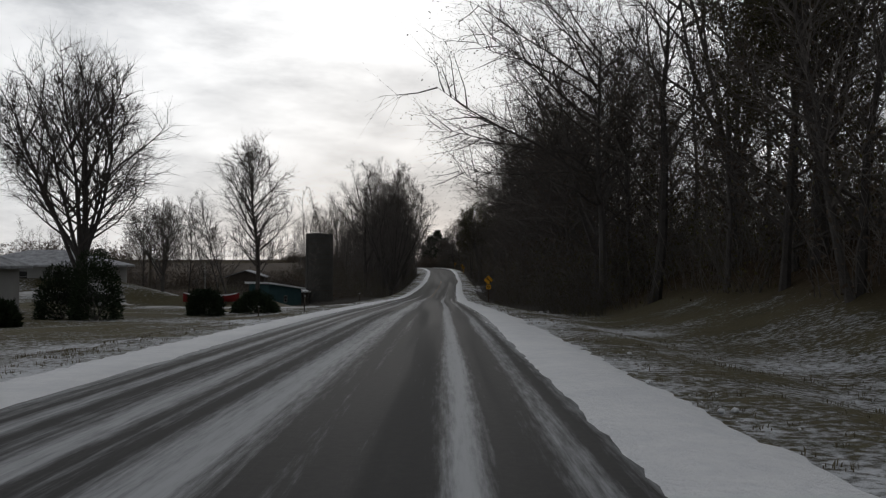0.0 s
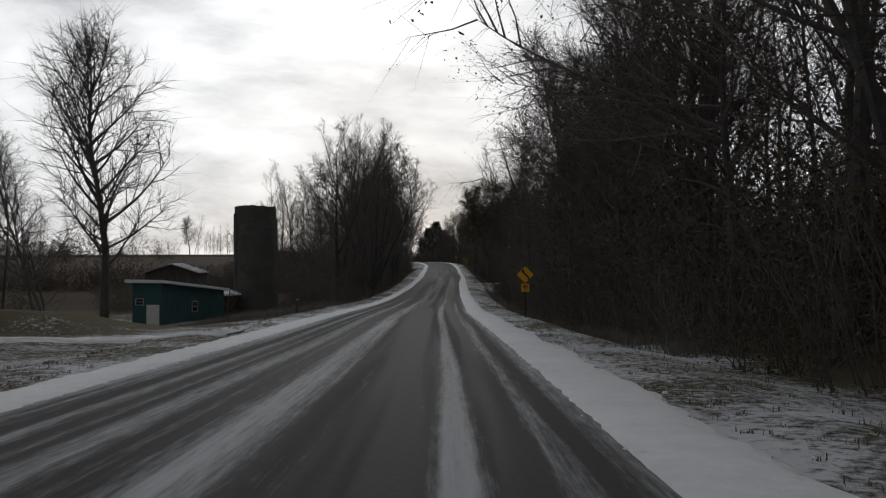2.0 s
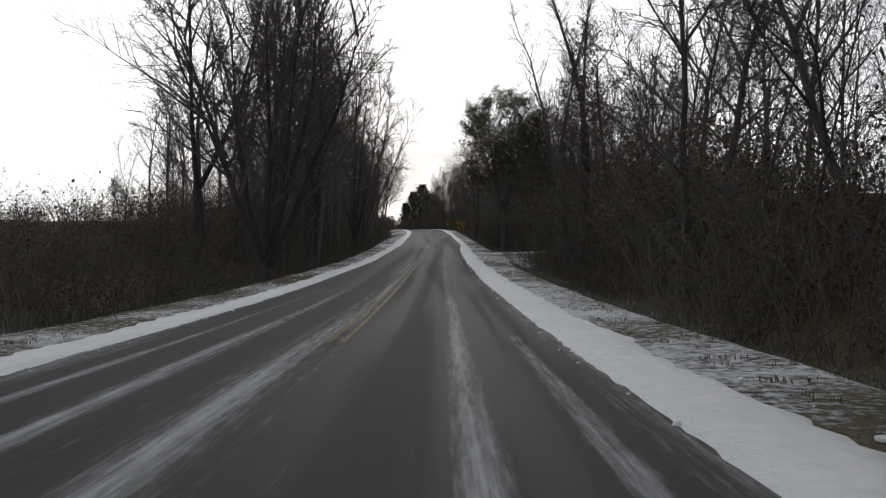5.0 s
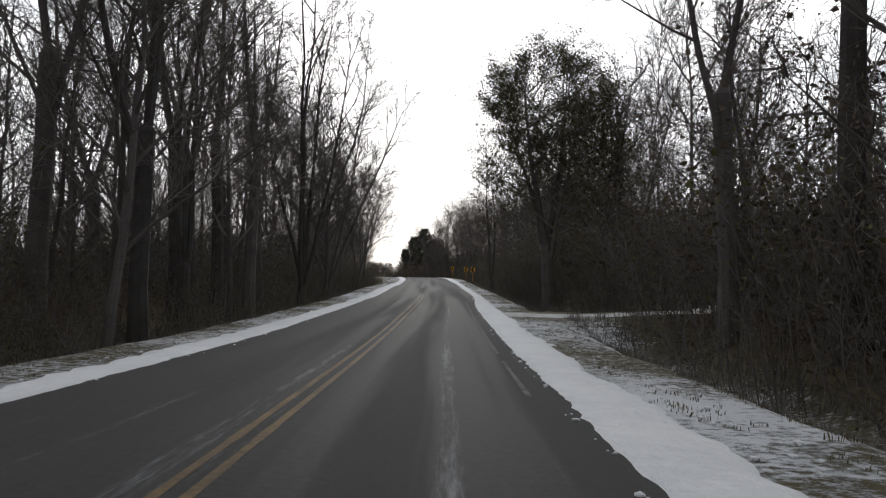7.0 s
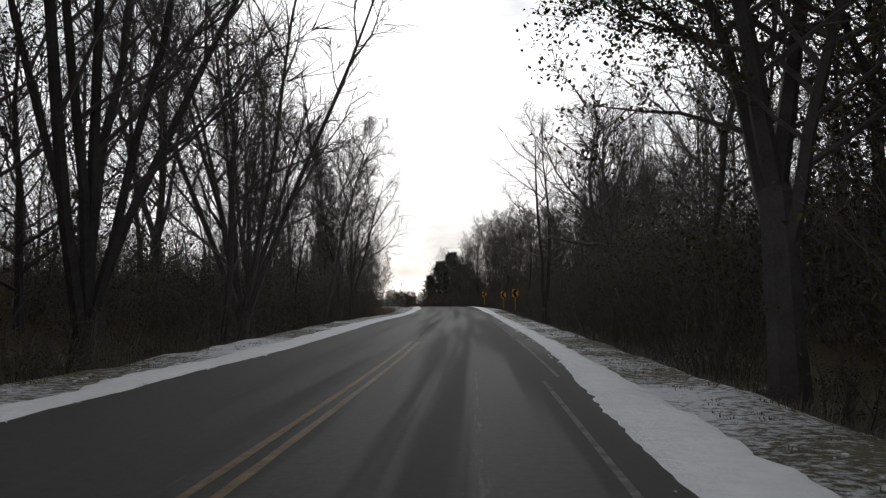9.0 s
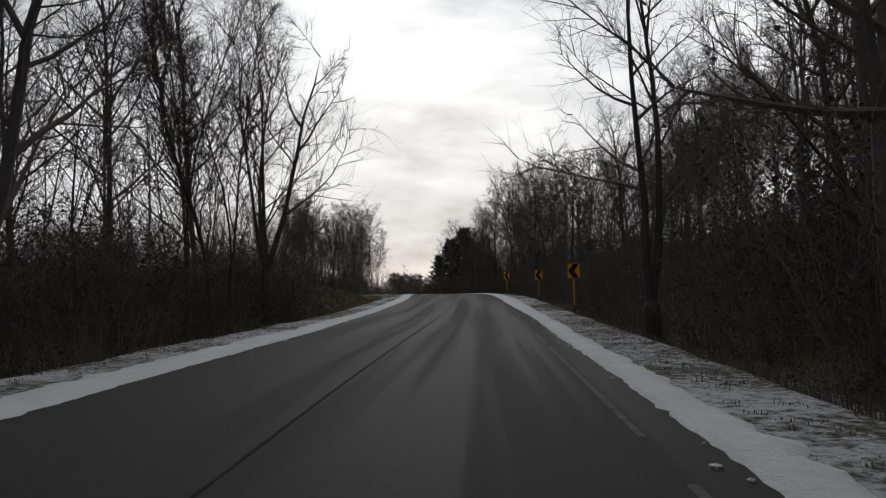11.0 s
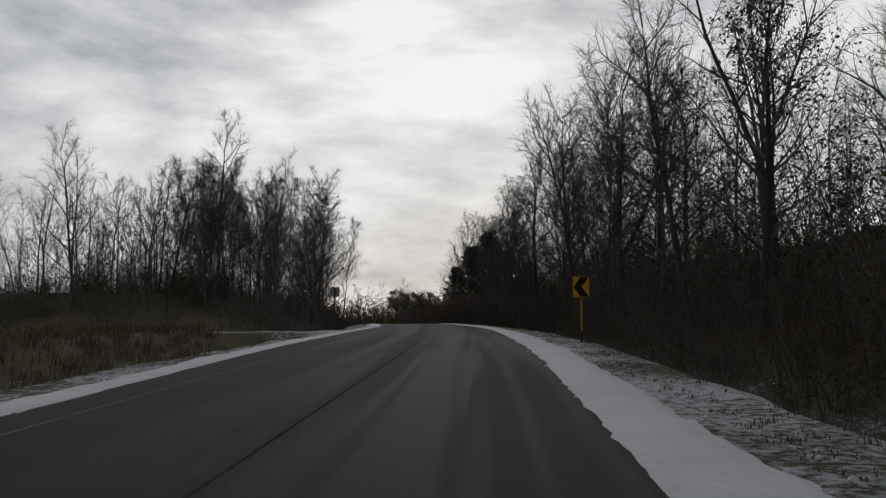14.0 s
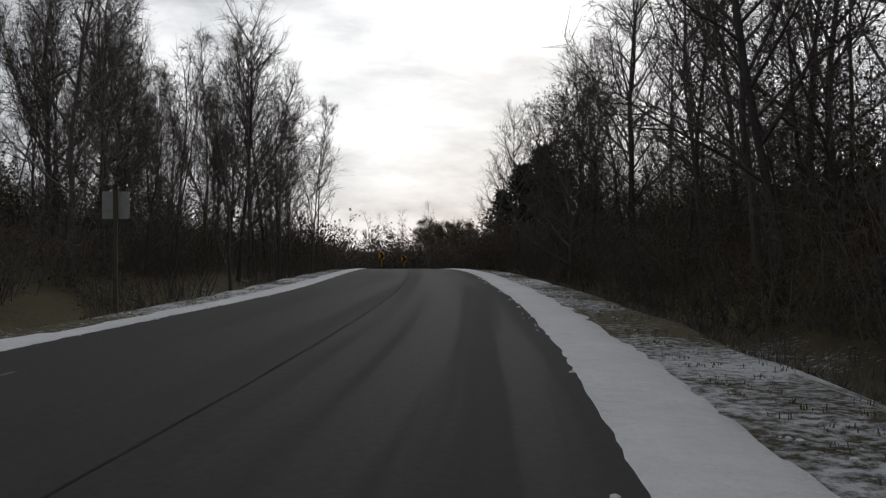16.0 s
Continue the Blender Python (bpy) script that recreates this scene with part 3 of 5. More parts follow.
REACHING = bare_tree(72, 17, 0.26, clear=0.3, limbs=22, angle=64, spread=0.40, twigs=7, subs=8, leaves=2, leaf=0.075, leaf_mat=M_DEADLEAF, name="leafy_tree", lift=0.03,
                     reach=((7.5, (-1, -0.05, 0.22), 12, 0.13), (11, (-1, 0.0, 0.35), 9, 0.1), (14.5, (-1, -0.1, 0.7), 7.5, 0.08), (15, (-0.8, 0.4, 0.9), 7, 0.07), (9, (-1, 0.3, 0.3), 10, 0.1), (10.5, (-1, -0.3, 0.5), 10, 0.1), (6, (-0.8, -0.6, 0.15), 8, 0.09), (12, (-1, 0.1, 0.6), 9, 0.09), (13, (-1, 0.3, 1.0), 9, 0.09), (12.5, (-0.9, -0.5, 0.9), 8, 0.09), (14, (-0.5, 0.2, 1.0), 7, 0.08), (8.2, (-0.9, 0.6, 0.25), 9, 0.09)))
SNAG = bare_tree(73, 17, 0.3, clear=0.35, limbs=18, angle=60, spread=0.38, forks=3, twigs=6, subs=7, reach=((5.6, (-1, -0.2, 0.05), 5.5, 0.17), (7.5, (-1, 0.3, 0.7), 8, 0.15)))
OAK = bare_tree(75, 19, 0.44, clear=0.28, limbs=64, angle=64, spread=0.26, forks=4, twigs=7, subs=7, leaves=13, leaf=0.08, leaf_mat=M_OLIVELEAF, name="oak_tree", lift=0.05, fan=0.8, hull=(5.9, 4.4, 19.6))
TIMBER = [bare_tree(121 + i, 25, (0.34, 0.30, 0.36)[i], clear=(0.37, 0.30, 0.42)[i], limbs=22, angle=46, spread=0.19, forks=(2, 3, 2)[i], twigs=7, subs=7, lift=0.08, fan=(0.6, 0.7, 0.5)[i]) for i in range(3)]
POPLAR = [bare_tree(131 + i, 19, (0.14, 0.12)[i], clear=0.22, limbs=44, angle=34, spread=0.25, forks=(2, 1)[i], twigs=7, subs=7, lift=0.10, fan=0.35, leaves=(0, 1)[i], leaf=0.05, leaf_mat=M_DEADLEAF) for i in range(2)]
FAN = bare_tree(76, 20, 0.26, clear=0.08, limbs=60, angle=44, spread=0.25, forks=7, twigs=6, subs=7, lift=0.06, fan=0.9, twig=0.015)
TWIN = bare_tree(77, 20, 0.40, clear=0.10, limbs=20, angle=62, spread=0.30, forks=2, twigs=6, subs=7, lift=0.05, fan=0.35,
                 reach=((12, (-1, -0.3, 0.5), 6.5, 0.08), (14.5, (-1, 0.2, 0.6), 6, 0.07), (10, (-1, -0.1, 0.2), 5.5, 0.06), (16, (-0.8, -0.4, 0.8), 5.5, 0.06), (13, (-0.9, -0.6, 0.4), 5.5, 0.06)))
FORKED = bare_tree(78, 20, 0.26, clear=0.36, limbs=24, angle=50, spread=0.24, forks=4, twigs=5, subs=6, lift=0.05, fan=0.9)
SHRUBS = [shrub(81 + i, (2.4, 3.2, 4.2)[i % 3], 2.6, (M_DEADLEAF, M_OLIVELEAF, M_DEADLEAF)[i % 3], leaves=(3, 4, 2)[i % 3], stems=26) for i in range(3)]
BRAKE = [shrub(86 + i, (4.4, 5.4, 6.4)[i], 3.6, (M_DEADLEAF, M_OLIVELEAF, M_DEADLEAF)[i], stems=24, twigs=7, leaves=2, leaf=0.09) for i in range(3)]
THICKET = shrub(99, 7.0, 5.5, M_DEADLEAF, stems=18, twigs=9, leaves=5, leaf=0.15)
FARBRUSH = [shrub(96 + i, 6.0 + i, 7, M_DEADLEAF, stems=12, twigs=7, leaves=4, leaf=0.2) for i in range(2)]
CONIFERS = [conifer(91, 23, 15, whorls=30, per=12, dense=30, broad=2.6, full=0.5), conifer(92, 9, 4.5, whorls=20)]
for ob in WOOD_TALL:
    tagged(ob, "tall bare tree with a grey-brown trunk", "tree", "roadside woods")
for ob in WOOD_SLIM:
    tagged(ob, "slim bare young tree in the woods", "tree", "roadside woods")
for ob in WOOD_FAR:
    tagged(ob, "bare tree in the woods", "tree", "roadside woods")
for ob in WOOD_BIG + OPEN + TIMBER + POPLAR + [SNAG, FAN, TWIN, FORKED]:
    tagged(ob, "big bare tree with heavy dark limbs", "tree", "roadside woods")
tagged(REACHING, "tree with a long limb of withered leaves over the road", "tree", "roadside woods")
tagged(LEAFY, "tree that keeps its withered brown leaves", "tree", "roadside woods")
tagged(OAK, "broad oak that keeps dull olive-brown leaves", "tree", "roadside woods")
for ob, w in zip(SHRUBS, ("brown", "olive", "tall leafless")):
    tagged(ob, f"dense {w} shrub at the edge of the woods", "shrub", "undergrowth")
for ob in CONIFERS:
    tagged(ob, "dark green conifer beside the road", "tree", "roadside woods")


def pieces(root):
    """The meshes of a built thing as arrays, by part name."""
    out = []
    for ob in root.children:
        me = ob.data
        v = np.zeros(len(me.vertices) * 3)
        me.vertices.foreach_get("co", v)
        f = np.zeros(len(me.polygons) * 3, dtype=np.int64)
        me.polygons.foreach_get("vertices", f)
        out.append((v.reshape(-1, 3), f.reshape(-1, 3), me.materials[0]))
    return out


class Crowd:
    """Many far or tangled plants joined into one mesh of kind stuff."""

    def __init__(self, name, label, category):
        self.name, self.label, self.category = name, label, category
        self.v, self.f, self.m, self.n, self.mats, self.cache = [], [], [], 0, [], {}

    def add(self, root, x, y, turn, size, squash=1.0):
        if root.name not in self.cache:
            self.cache[root.name] = pieces(root)
        c, s = math.cos(radians(turn)) * size, math.sin(radians(turn)) * size
        rot = np.array(((c, s, 0), (-s, c, 0), (0, 0, size * squash)))
        at = np.array((x, y, ground(x, y)))
        for v, f, mat in self.cache[root.name]:
            if mat not in self.mats:
                self.mats.append(mat)
            self.v.append(v @ rot + at)
            self.f.append(f + self.n)
            self.m.append(np.full(len(f), self.mats.index(mat), dtype=np.int32))
            self.n += len(v)

    def build(self):
        v, f, m = np.concatenate(self.v), np.concatenate(self.f), np.concatenate(self.m)
        me = bpy.data.meshes.new(self.name)
        me.vertices.add(len(v))
        me.vertices.foreach_set("co", v.astype(np.float32).ravel())
        me.loops.add(len(f) * 3)
        me.loops.foreach_set("vertex_index", f.astype(np.int32).ravel())
        me.polygons.add(len(f))
        me.polygons.foreach_set("loop_start", np.arange(0, len(f) * 3, 3, dtype=np.int32))
        for mat in self.mats:
            me.materials.append(mat)
        me.polygons.foreach_set("material_index", m)
        me.update(calc_edges=True)
        return tagged(new(self.name, me), self.label, self.category, kind="stuff")


def woods(seed, side, y0, y1, near, deep, step, kinds, share, crowd=None, low=0.8, high=1.15):
    """A stand of trees beside the road between y0 and y1, near to deep metres from its middle."""
    rng = random.Random(seed)
    y = y0
    while y < y1:
        u = near + (deep - near) * rng.random() ** 1.3
        pool = rng.choices(kinds, share)[0]
        t = pool[rng.randrange(len(pool))]
        yy = y + rng.uniform(-1, 1)
        x, turn, size, lean = road_x(yy) + side * u, rng.uniform(0, 360), rng.uniform(low, high), rng.uniform(-7, 7)
        if not (side > 0 and abs(yy - 190) < 3.5):
            if crowd:
                crowd.add(t, x, yy, turn, size)
            else:
                again(t, x, yy, turn, size, lean)
        y += step * rng.uniform(0.6, 1.4)


hedge = woods
MIXED = ([WOOD_TALL, WOOD_SLIM, WOOD_BIG, [LEAFY]], (6, 4, 2, 1.2))
THIN = ([WOOD_FAR, WOOD_SLIM], (1, 1.4))
BUSH = ([SHRUBS], (1,))
THICK = ([BRAKE], (1,))
DEEP = Crowd("deep_woods", "tangle of bare young trees deep in the woods", "woods")
UNDER = Crowd("undergrowth", "dense dark brush and brambles under the trees", "undergrowth")

# right-hand woods
woods(1, 1, 20, 50, 14, 19, 6.5, *MIXED)
woods(40, 1, 50, 90, 11, 17, 6.5, *MIXED)
woods(41, 1, 90, 196, 10.4, 17, 4.2, *MIXED)
woods(65, 1, 66, 114, 11.5, 16, 4.8, [WOOD_BIG, [LEAFY], WOOD_TALL], (2, 2, 2), low=0.85, high=1.1)
woods(22, 1, 196, 222, 14, 18, 4, *MIXED)
woods(23, 1, 222, 266, 10.8, 17, 6.0, *MIXED)
woods(24, 1, 266, 336, 14.5, 22, 3.2, *MIXED, low=0.55, high=0.78)
woods(25, 1, 336, 425, 11, 18, 5.0, *MIXED)
woods(21, 1, 28, 115, 14, 19, 10, [[LEAFY], [OAK]], (3, 1), low=0.55, high=0.95)
woods(2, 1, 22, 440, 16, 38, 1.75, *THIN, crowd=DEEP)
hedge(3, 1, 50, 425, 9.6, 11.4, 2.9, *BUSH, low=0.6, high=1.15)
hedge(44, 1, 18, 50, 14.5, 19, 1.3, *THICK, crowd=UNDER, low=0.75, high=1.25)
hedge(4, 1, 50, 268, 11.5, 17, 1.6, *THICK, crowd=UNDER, low=0.75, high=1.25)
hedge(34, 1, 268, 430, 11.5, 18, 1.3, *THICK, crowd=UNDER, low=0.6, high=1.0)
hedge(14, 1, 14, 262, 17, 26, 1.6, *THICK, crowd=UNDER, low=0.9, high=1.4)
hedge(75, 1, 338, 440, 16, 26, 1.5, *THICK, crowd=UNDER, low=0.9, high=1.35)
hedge(77, 1, 234, 274, 12, 19, 0.9, *THICK, crowd=UNDER, low=0.95, high=1.45)
hedge(74, 1, 262, 338, 17, 26, 1.7, *THICK, crowd=UNDER, low=0.5, high=0.8)
hedge(42, 1, 60, 118, 12.5, 17, 1.1, *THICK, crowd=UNDER, low=1.0, high=1.6)
hedge(43, 1, 150, 235, 13.5, 18, 1.0, *THICK, crowd=UNDER, low=1.0, high=1.7)
# left-hand woods
woods(5, -1, 168, 286, 9.2, 16, 4.8, *MIXED)
woods(26, -1, 164, 200, 12, 18, 2.0, *THIN, crowd=DEEP)
woods(6, -1, 198, 290, 14, 36, 1.35, *THIN, crowd=DEEP)
hedge(7, -1, 126, 286, 8.2, 10.5, 2.6, *BUSH, low=0.6, high=1.1)
hedge(8, -1, 128, 290, 10.5, 18, 1.3, *THICK, crowd=UNDER, low=0.5, high=0.9)
hedge(15, -1, 150, 290, 18, 28, 2.0, *THICK, crowd=UNDER, low=0.6, high=1.0)
# round the far bend
woods(29, -1, 372, 440, 10, 34, 3.6, [WOOD_TALL], (1,), low=0.62, high=0.82)
woods(27, 1, 358, 412, 10.5, 17, 4.5, [[LEAFY], WOOD_TALL], (1, 1), low=0.8, high=1.05)
woods(9, -1, 372, 455, 9.5, 45, 1.35, *THIN, crowd=DEEP, low=0.75, high=1.05)
hedge(10, -1, 352, 455, 8.2, 13, 2.2, *BUSH, low=0.6, high=1.1)
hedge(11, -1, 366, 470, 12, 34, 1.1, *THICK, crowd=UNDER, low=0.6, high=1.05)
woods(12, -1, 455, 600, -35, 60, 1.6, *THIN, crowd=DEEP, low=0.35, high=0.6)
woods(59, -1, 386, 440, 10, 22, 3.4, [WOOD_TALL, WOOD_SLIM], (2, 1), low=0.95, high=1.12)
hedge(13, -1, 470, 505, -40, 66, 0.3, [[THICKET]], (1,), crowd=UNDER, low=0.9, high=1.35)
hedge(60, 1, 436, 505, 9, 45, 0.6, [[THICKET]], (1,), crowd=UNDER, low=0.8, high=1.15)
hedge(61, -1, 425, 505, 10, 60, 0.6, [[THICKET]], (1,), crowd=UNDER, low=0.75, high=1.1)
hedge(62, -1, 374, 430, 20, 60, 0.7, [[THICKET]], (1,), crowd=UNDER, low=0.4, high=0.65)
for k in range(430):                      # the distance all round
    r = random.Random(2000 + k)
    if k < 150:
        x, y = -95 - 60 * r.random(), -30 + 420 * k / 150
    elif k < 260:
        x, y = -150 + 300 * (k - 150) / 110, 560 + 90 * r.random()
    elif k < 330:
        x, y = 70 + 50 * r.random(), 30 + 480 * (k - 260) / 70
    else:
        x, y = -90 + 125 * (k - 330) / 100, 500 + 32 * r.random()
    DEEP.add(FARBRUSH[k % 2], x, y, r.uniform(0, 360), r.uniform(0.9, 1.45))
# scrub at the back of the field and the yard
for k in range(130):
    r = random.Random(500 + k)
    UNDER.add(SHRUBS[k % 3], -30 - 26 * r.random(), 300 + 76 * r.random() ** 0.6, r.uniform(0, 360), r.uniform(0.35, 0.9))
for k in range(150):
    r = random.Random(900 + k)
    x, y = -60 - 70 * r.random(), 30 + 240 * r.random()
    DEEP.add(r.choice(WOOD_FAR + WOOD_SLIM + BRAKE + BRAKE), x, y, r.uniform(0, 360), r.uniform(0.6, 1.0))
for k in range(75):                       # hedge behind the yard
    r = random.Random(1300 + k)
    UNDER.add(r.choice(BRAKE), -27 - 48 * k / 75 + r.uniform(-1, 1), 104 + 8 * r.random() + (16 if k < 6 else 0), r.uniform(0, 360), r.uniform(0.45, 0.75))
for k in range(24):
    r = random.Random(1400 + k)
    UNDER.add(r.choice(BRAKE), -17 - 14 * r.random(), 126 + 8 * r.random(), r.uniform(0, 360), r.uniform(0.45, 0.75))
for k in range(80):                       # far side of the field behind the yard
    r = random.Random(1500 + k)
    UNDER.add(THICKET, -24 - 66 * k / 80 + r.uniform(-1, 1), 152 + 12 * r.random(), r.uniform(0, 360), r.uniform(0.42, 0.66))
hedge(63, -1, 228, 292, 11, 18, 1.1, *THICK, crowd=UNDER, low=0.65, high=1.05)
hedge(64, -1, 150, 230, 13, 22, 1.2, *THICK, crowd=UNDER, low=0.7, high=1.1)
hedge(66, -1, 284, 304, 10, 26, 0.6, *THICK, crowd=UNDER, low=0.7, high=1.1)
hedge(67, -1, 300, 372, 34, 66, 0.9, [[THICKET]], (1,), crowd=UNDER, low=0.4, high=0.65)
woods(68, -1, 374, 438, 12, 30, 3.4, [POPLAR, WOOD_SLIM], (2, 1), low=0.75, high=0.98)
woods(69, 1, 150, 238, 14, 24, 5.0, [WOOD_TALL, WOOD_SLIM, POPLAR], (2, 2, 1))
woods(70, 1, 90, 128, 12, 18, 4.5, [WOOD_TALL, [LEAFY], POPLAR], (2, 1, 1))
woods(71, 1, 296, 350, 17, 30, 2.0, [POPLAR, WOOD_SLIM], (2, 1), low=0.58, high=0.78)
woods(72, -1, 378, 425, 34, 85, 0.55, *THIN, crowd=DEEP, low=0.6, high=0.9)
woods(73, -1, 258, 294, 10, 21, 1.5, [WOOD_SLIM], (1,), crowd=DEEP, low=0.6, high=0.95)
DEEP.build()
UNDER.build()

# trees that stand out
SINGLE = [(OPEN[0], -22, 57, 30, 1.0), (OPEN[1], -18, 91, 75, 1.0), (WOOD_TALL[0], -26.5, 97, 10, 0.75), (OPEN[0], -24, 80, 60, 0.5), (WOOD_SLIM[0], -29, 94, 100, 0.85), (WOOD_SLIM[2], -24.5, 99, 200, 0.9), (WOOD_SLIM[1], -31, 100, 50, 0.8),
          (WOOD_BIG[1], -12.05, 155, 30, 1.05), (OPEN[2], -7.6, 150, 40, 1.0), (WOOD_TALL[2], -7.75, 172, 20, 1.0),
          (OAK, 9.8, 210, 40, 1.0), (TIMBER[0], -11.9, 196, 30, 0.95), (TIMBER[2], -10.9, 199.5, 80, 0.95), (TIMBER[1], -13.2, 203, 10, 0.95), (TIMBER[0], 11.4, 176.8, 20, 0.95), (TIMBER[2], 11.7, 168.8, 120, 0.95), (WOOD_BIG[1], 13.3, 209, 70, 0.9),
          (TIMBER[0], -11.6, 176.5, 200, 1.0), (WOOD_BIG[2], -9.35, 186, 90, 0.95), (WOOD_TALL[1], -9.05, 194, 10, 1.1),
          (FAN, -8.1, 214, 330, 1.3), (FAN, -8.1, 233, 220, 1.15), (TIMBER[1], -8.0, 176, 70, 1.0), (TIMBER[2], -9.6, 167.5, 10, 1.0), (TIMBER[1], -12.6, 168.5, 150, 0.95), (TIMBER[0], -10.2, 188, 90, 0.95), (TIMBER[2], -8.6, 197, 240, 0.9), (TIMBER[1], -10.3, 210, 300, 0.9), (POPLAR[0], -10.0, 274, 20, 1.0), (POPLAR[1], -8.5, 272.6, 80, 0.95), (POPLAR[0], -7.5, 271.6, 200, 0.82), (POPLAR[1], -12.5, 262, 10, 1.0), (REACHING, 11.5, 113, 10, 0.78), (OPEN[1], -94, 390, 30, 0.85), (LEAFY, -29.5, 92, 30, 0.6), (TWIN, 9.9, 270, 20, 0.95), (WOOD_BIG[0], -11.25, 203, 300, 0.9), (WOOD_TALL[2], -8.1, 229, 60, 1.05), (WOOD_BIG[2], -8.9, 238, 20, 0.85), (WOOD_TALL[3], -6.9, 250, 90, 0.95),
          (WOOD_SLIM[0], -9.2, 289.5, 0, 0.95), (WOOD_SLIM[2], -11.1, 292, 90, 0.75), (FORKED, 15.6, 342, 0, 0.88), (WOOD_TALL[0], 10.5, 366, 0, 1.15), (WOOD_TALL[2], 3.6, 418, 0, 1.0), (WOOD_TALL[1], -1.6, 438, 80, 1.0), (WOOD_TALL[3], -6.3, 452, 120, 1.0),
          (WOOD_TALL[1], -18.4, 382, 0, 0.8), (WOOD_SLIM[2], -35.5, 402, 0, 1.15), (WOOD_TALL[0], -28.2, 402, 50, 0.85), (WOOD_TALL[1], -18.7, 404, 90, 0.8), (POPLAR[0], -16.2, 410, 200, 0.75),
          (REACHING, 10.4, 72, 0, 0.85), (REACHING, 10.2, 57, 15, 1.06), (WOOD_BIG[1], 10.6, 61, 140, 1.05), (SNAG, 12.7, 255, 0, 1.0), (LEAFY, 12.5, 60, 200, 1.1), (LEAFY, 15, 46, 100, 0.9), (OAK, 15, 36, 160, 0.75),
          (CONIFERS[0], -0.2, 508, 0, 1.0), (CONIFERS[0], -4.2, 511, 90, 0.88), (CONIFERS[0], 3.5, 512, 170, 0.85), (CONIFERS[0], -7.7, 507, 200, 0.66), (CONIFERS[0], 8.3, 509, 20, 0.7), (CONIFERS[1], 5.8, 425, 200, 0.9),
          (OAK, -14.2, 500, 0, 0.5), (OAK, -17.2, 502, 90, 0.54), (OAK, -20.2, 499, 200, 0.5)]
for tree, x, y, turn, size in SINGLE:
    again(tree, x, y, turn, size)
again(WOOD_SLIM[0], -15.6, 110, 40, 0.78)
again(WOOD_TALL[2], -19.6, 88, -90, 0.62, 22)          # leaning trees in the yard
again(WOOD_TALL[1], -21.2, 90, -75, 0.6, 14)
for k in range(10):                       # bushes at the near end of the field
    r = random.Random(3000 + k)
    x, y, size = -9.2 - 9 * r.random(), 290 + 12 * r.random(), r.uniform(0.8, 1.25)
    again(SHRUBS[(1, 0, 2)[k % 3]], x, y, r.uniform(0, 360), size)
for ob in WOOD_TALL + WOOD_SLIM + WOOD_BIG + OPEN + TIMBER + POPLAR + [LEAFY, OAK, REACHING, SNAG, FAN, TWIN, FORKED] + WOOD_FAR + SHRUBS + BRAKE + FARBRUSH + [THICKET] + CONIFERS:
    for o in (*ob.children_recursive, ob):
        bpy.data.objects.remove(o)

# ---- things of the roadside and the yard ----
M_SIGNYELLOW = two_tone("sign_yellow", (0.72, 0.34, 0.012), (0.86, 0.44, 0.02), 5, 40, 0.45, 0.4)
M_SIGNBLACK = two_tone("sign_black", (0.008, 0.008, 0.008), (0.016, 0.015, 0.015), 5, 40, 0.5, 0.3)
M_CONCRETE = two_tone("stave_concrete", (0.065, 0.063, 0.06), (0.12, 0.117, 0.11), 0.7, 9, 0.95, 0.1, 0.5)
M_RUST = two_tone("rusty_iron", (0.05, 0.03, 0.02), (0.12, 0.07, 0.04), 4, 30, 0.8, 0.3)
M_TEAL = two_tone("teal_boards", (0.035, 0.085, 0.095), (0.06, 0.12, 0.13), 1.2, 16, 0.8, 0.2, 0.3)
M_SIDING = two_tone("grey_siding", (0.30, 0.30, 0.29), (0.40, 0.40, 0.39), 0.9, 12, 0.7, 0.2, 0.2)
M_ROOF = two_tone("snow_dusted_shingle", (0.16, 0.16, 0.17), (0.62, 0.64, 0.68), 1.6, 18, 0.9, 0.1, 0.5)
M_WHITE = two_tone("white_paint", (0.60, 0.60, 0.58), (0.75, 0.75, 0.73), 2, 20, 0.6, 0.3)
M_BROWNWALL = two_tone("weathered_boards", (0.05, 0.042, 0.036), (0.11, 0.095, 0.085), 1.0, 14, 0.9, 0.1, 0.4)
M_RED = two_tone("red_tarp", (0.16, 0.012, 0.014), (0.30, 0.03, 0.03), 1.6, 14, 0.6, 0.3, 0.3)
M_WOODPOST = two_tone("grey_wood_post", (0.07, 0.06, 0.05), (0.14, 0.12, 0.10), 3, 26, 0.9, 0.1, 0.4)
M_BRICK = two_tone("chimney_brick", (0.07, 0.045, 0.04), (0.13, 0.085, 0.075), 5, 30, 0.9, 0.1, 0.4)
M_GLASS, gn, gl, gb = material("window_glass", 0.05, 0.6)
gb.inputs["Base Color"].default_value = (0.02, 0.022, 0.025, 1)


def block(bm, x0, y0, z0, x1, y1, z1, bevel=0.0):
    """A box in bm between two corners, its edges eased."""
    made = bmesh.ops.create_cube(bm, size=1, matrix=Matrix.Translation(((x0 + x1) / 2, (y0 + y1) / 2, (z0 + z1) / 2)) @ Matrix.Diagonal((abs(x1 - x0), abs(y1 - y0), abs(z1 - z0), 1)))
    if bevel:
        edges = list({e for v in made["verts"] for e in v.link_edges})
        bmesh.ops.bevel(bm, geom=edges, offset=bevel, segments=1, affect="EDGES")
    return bm


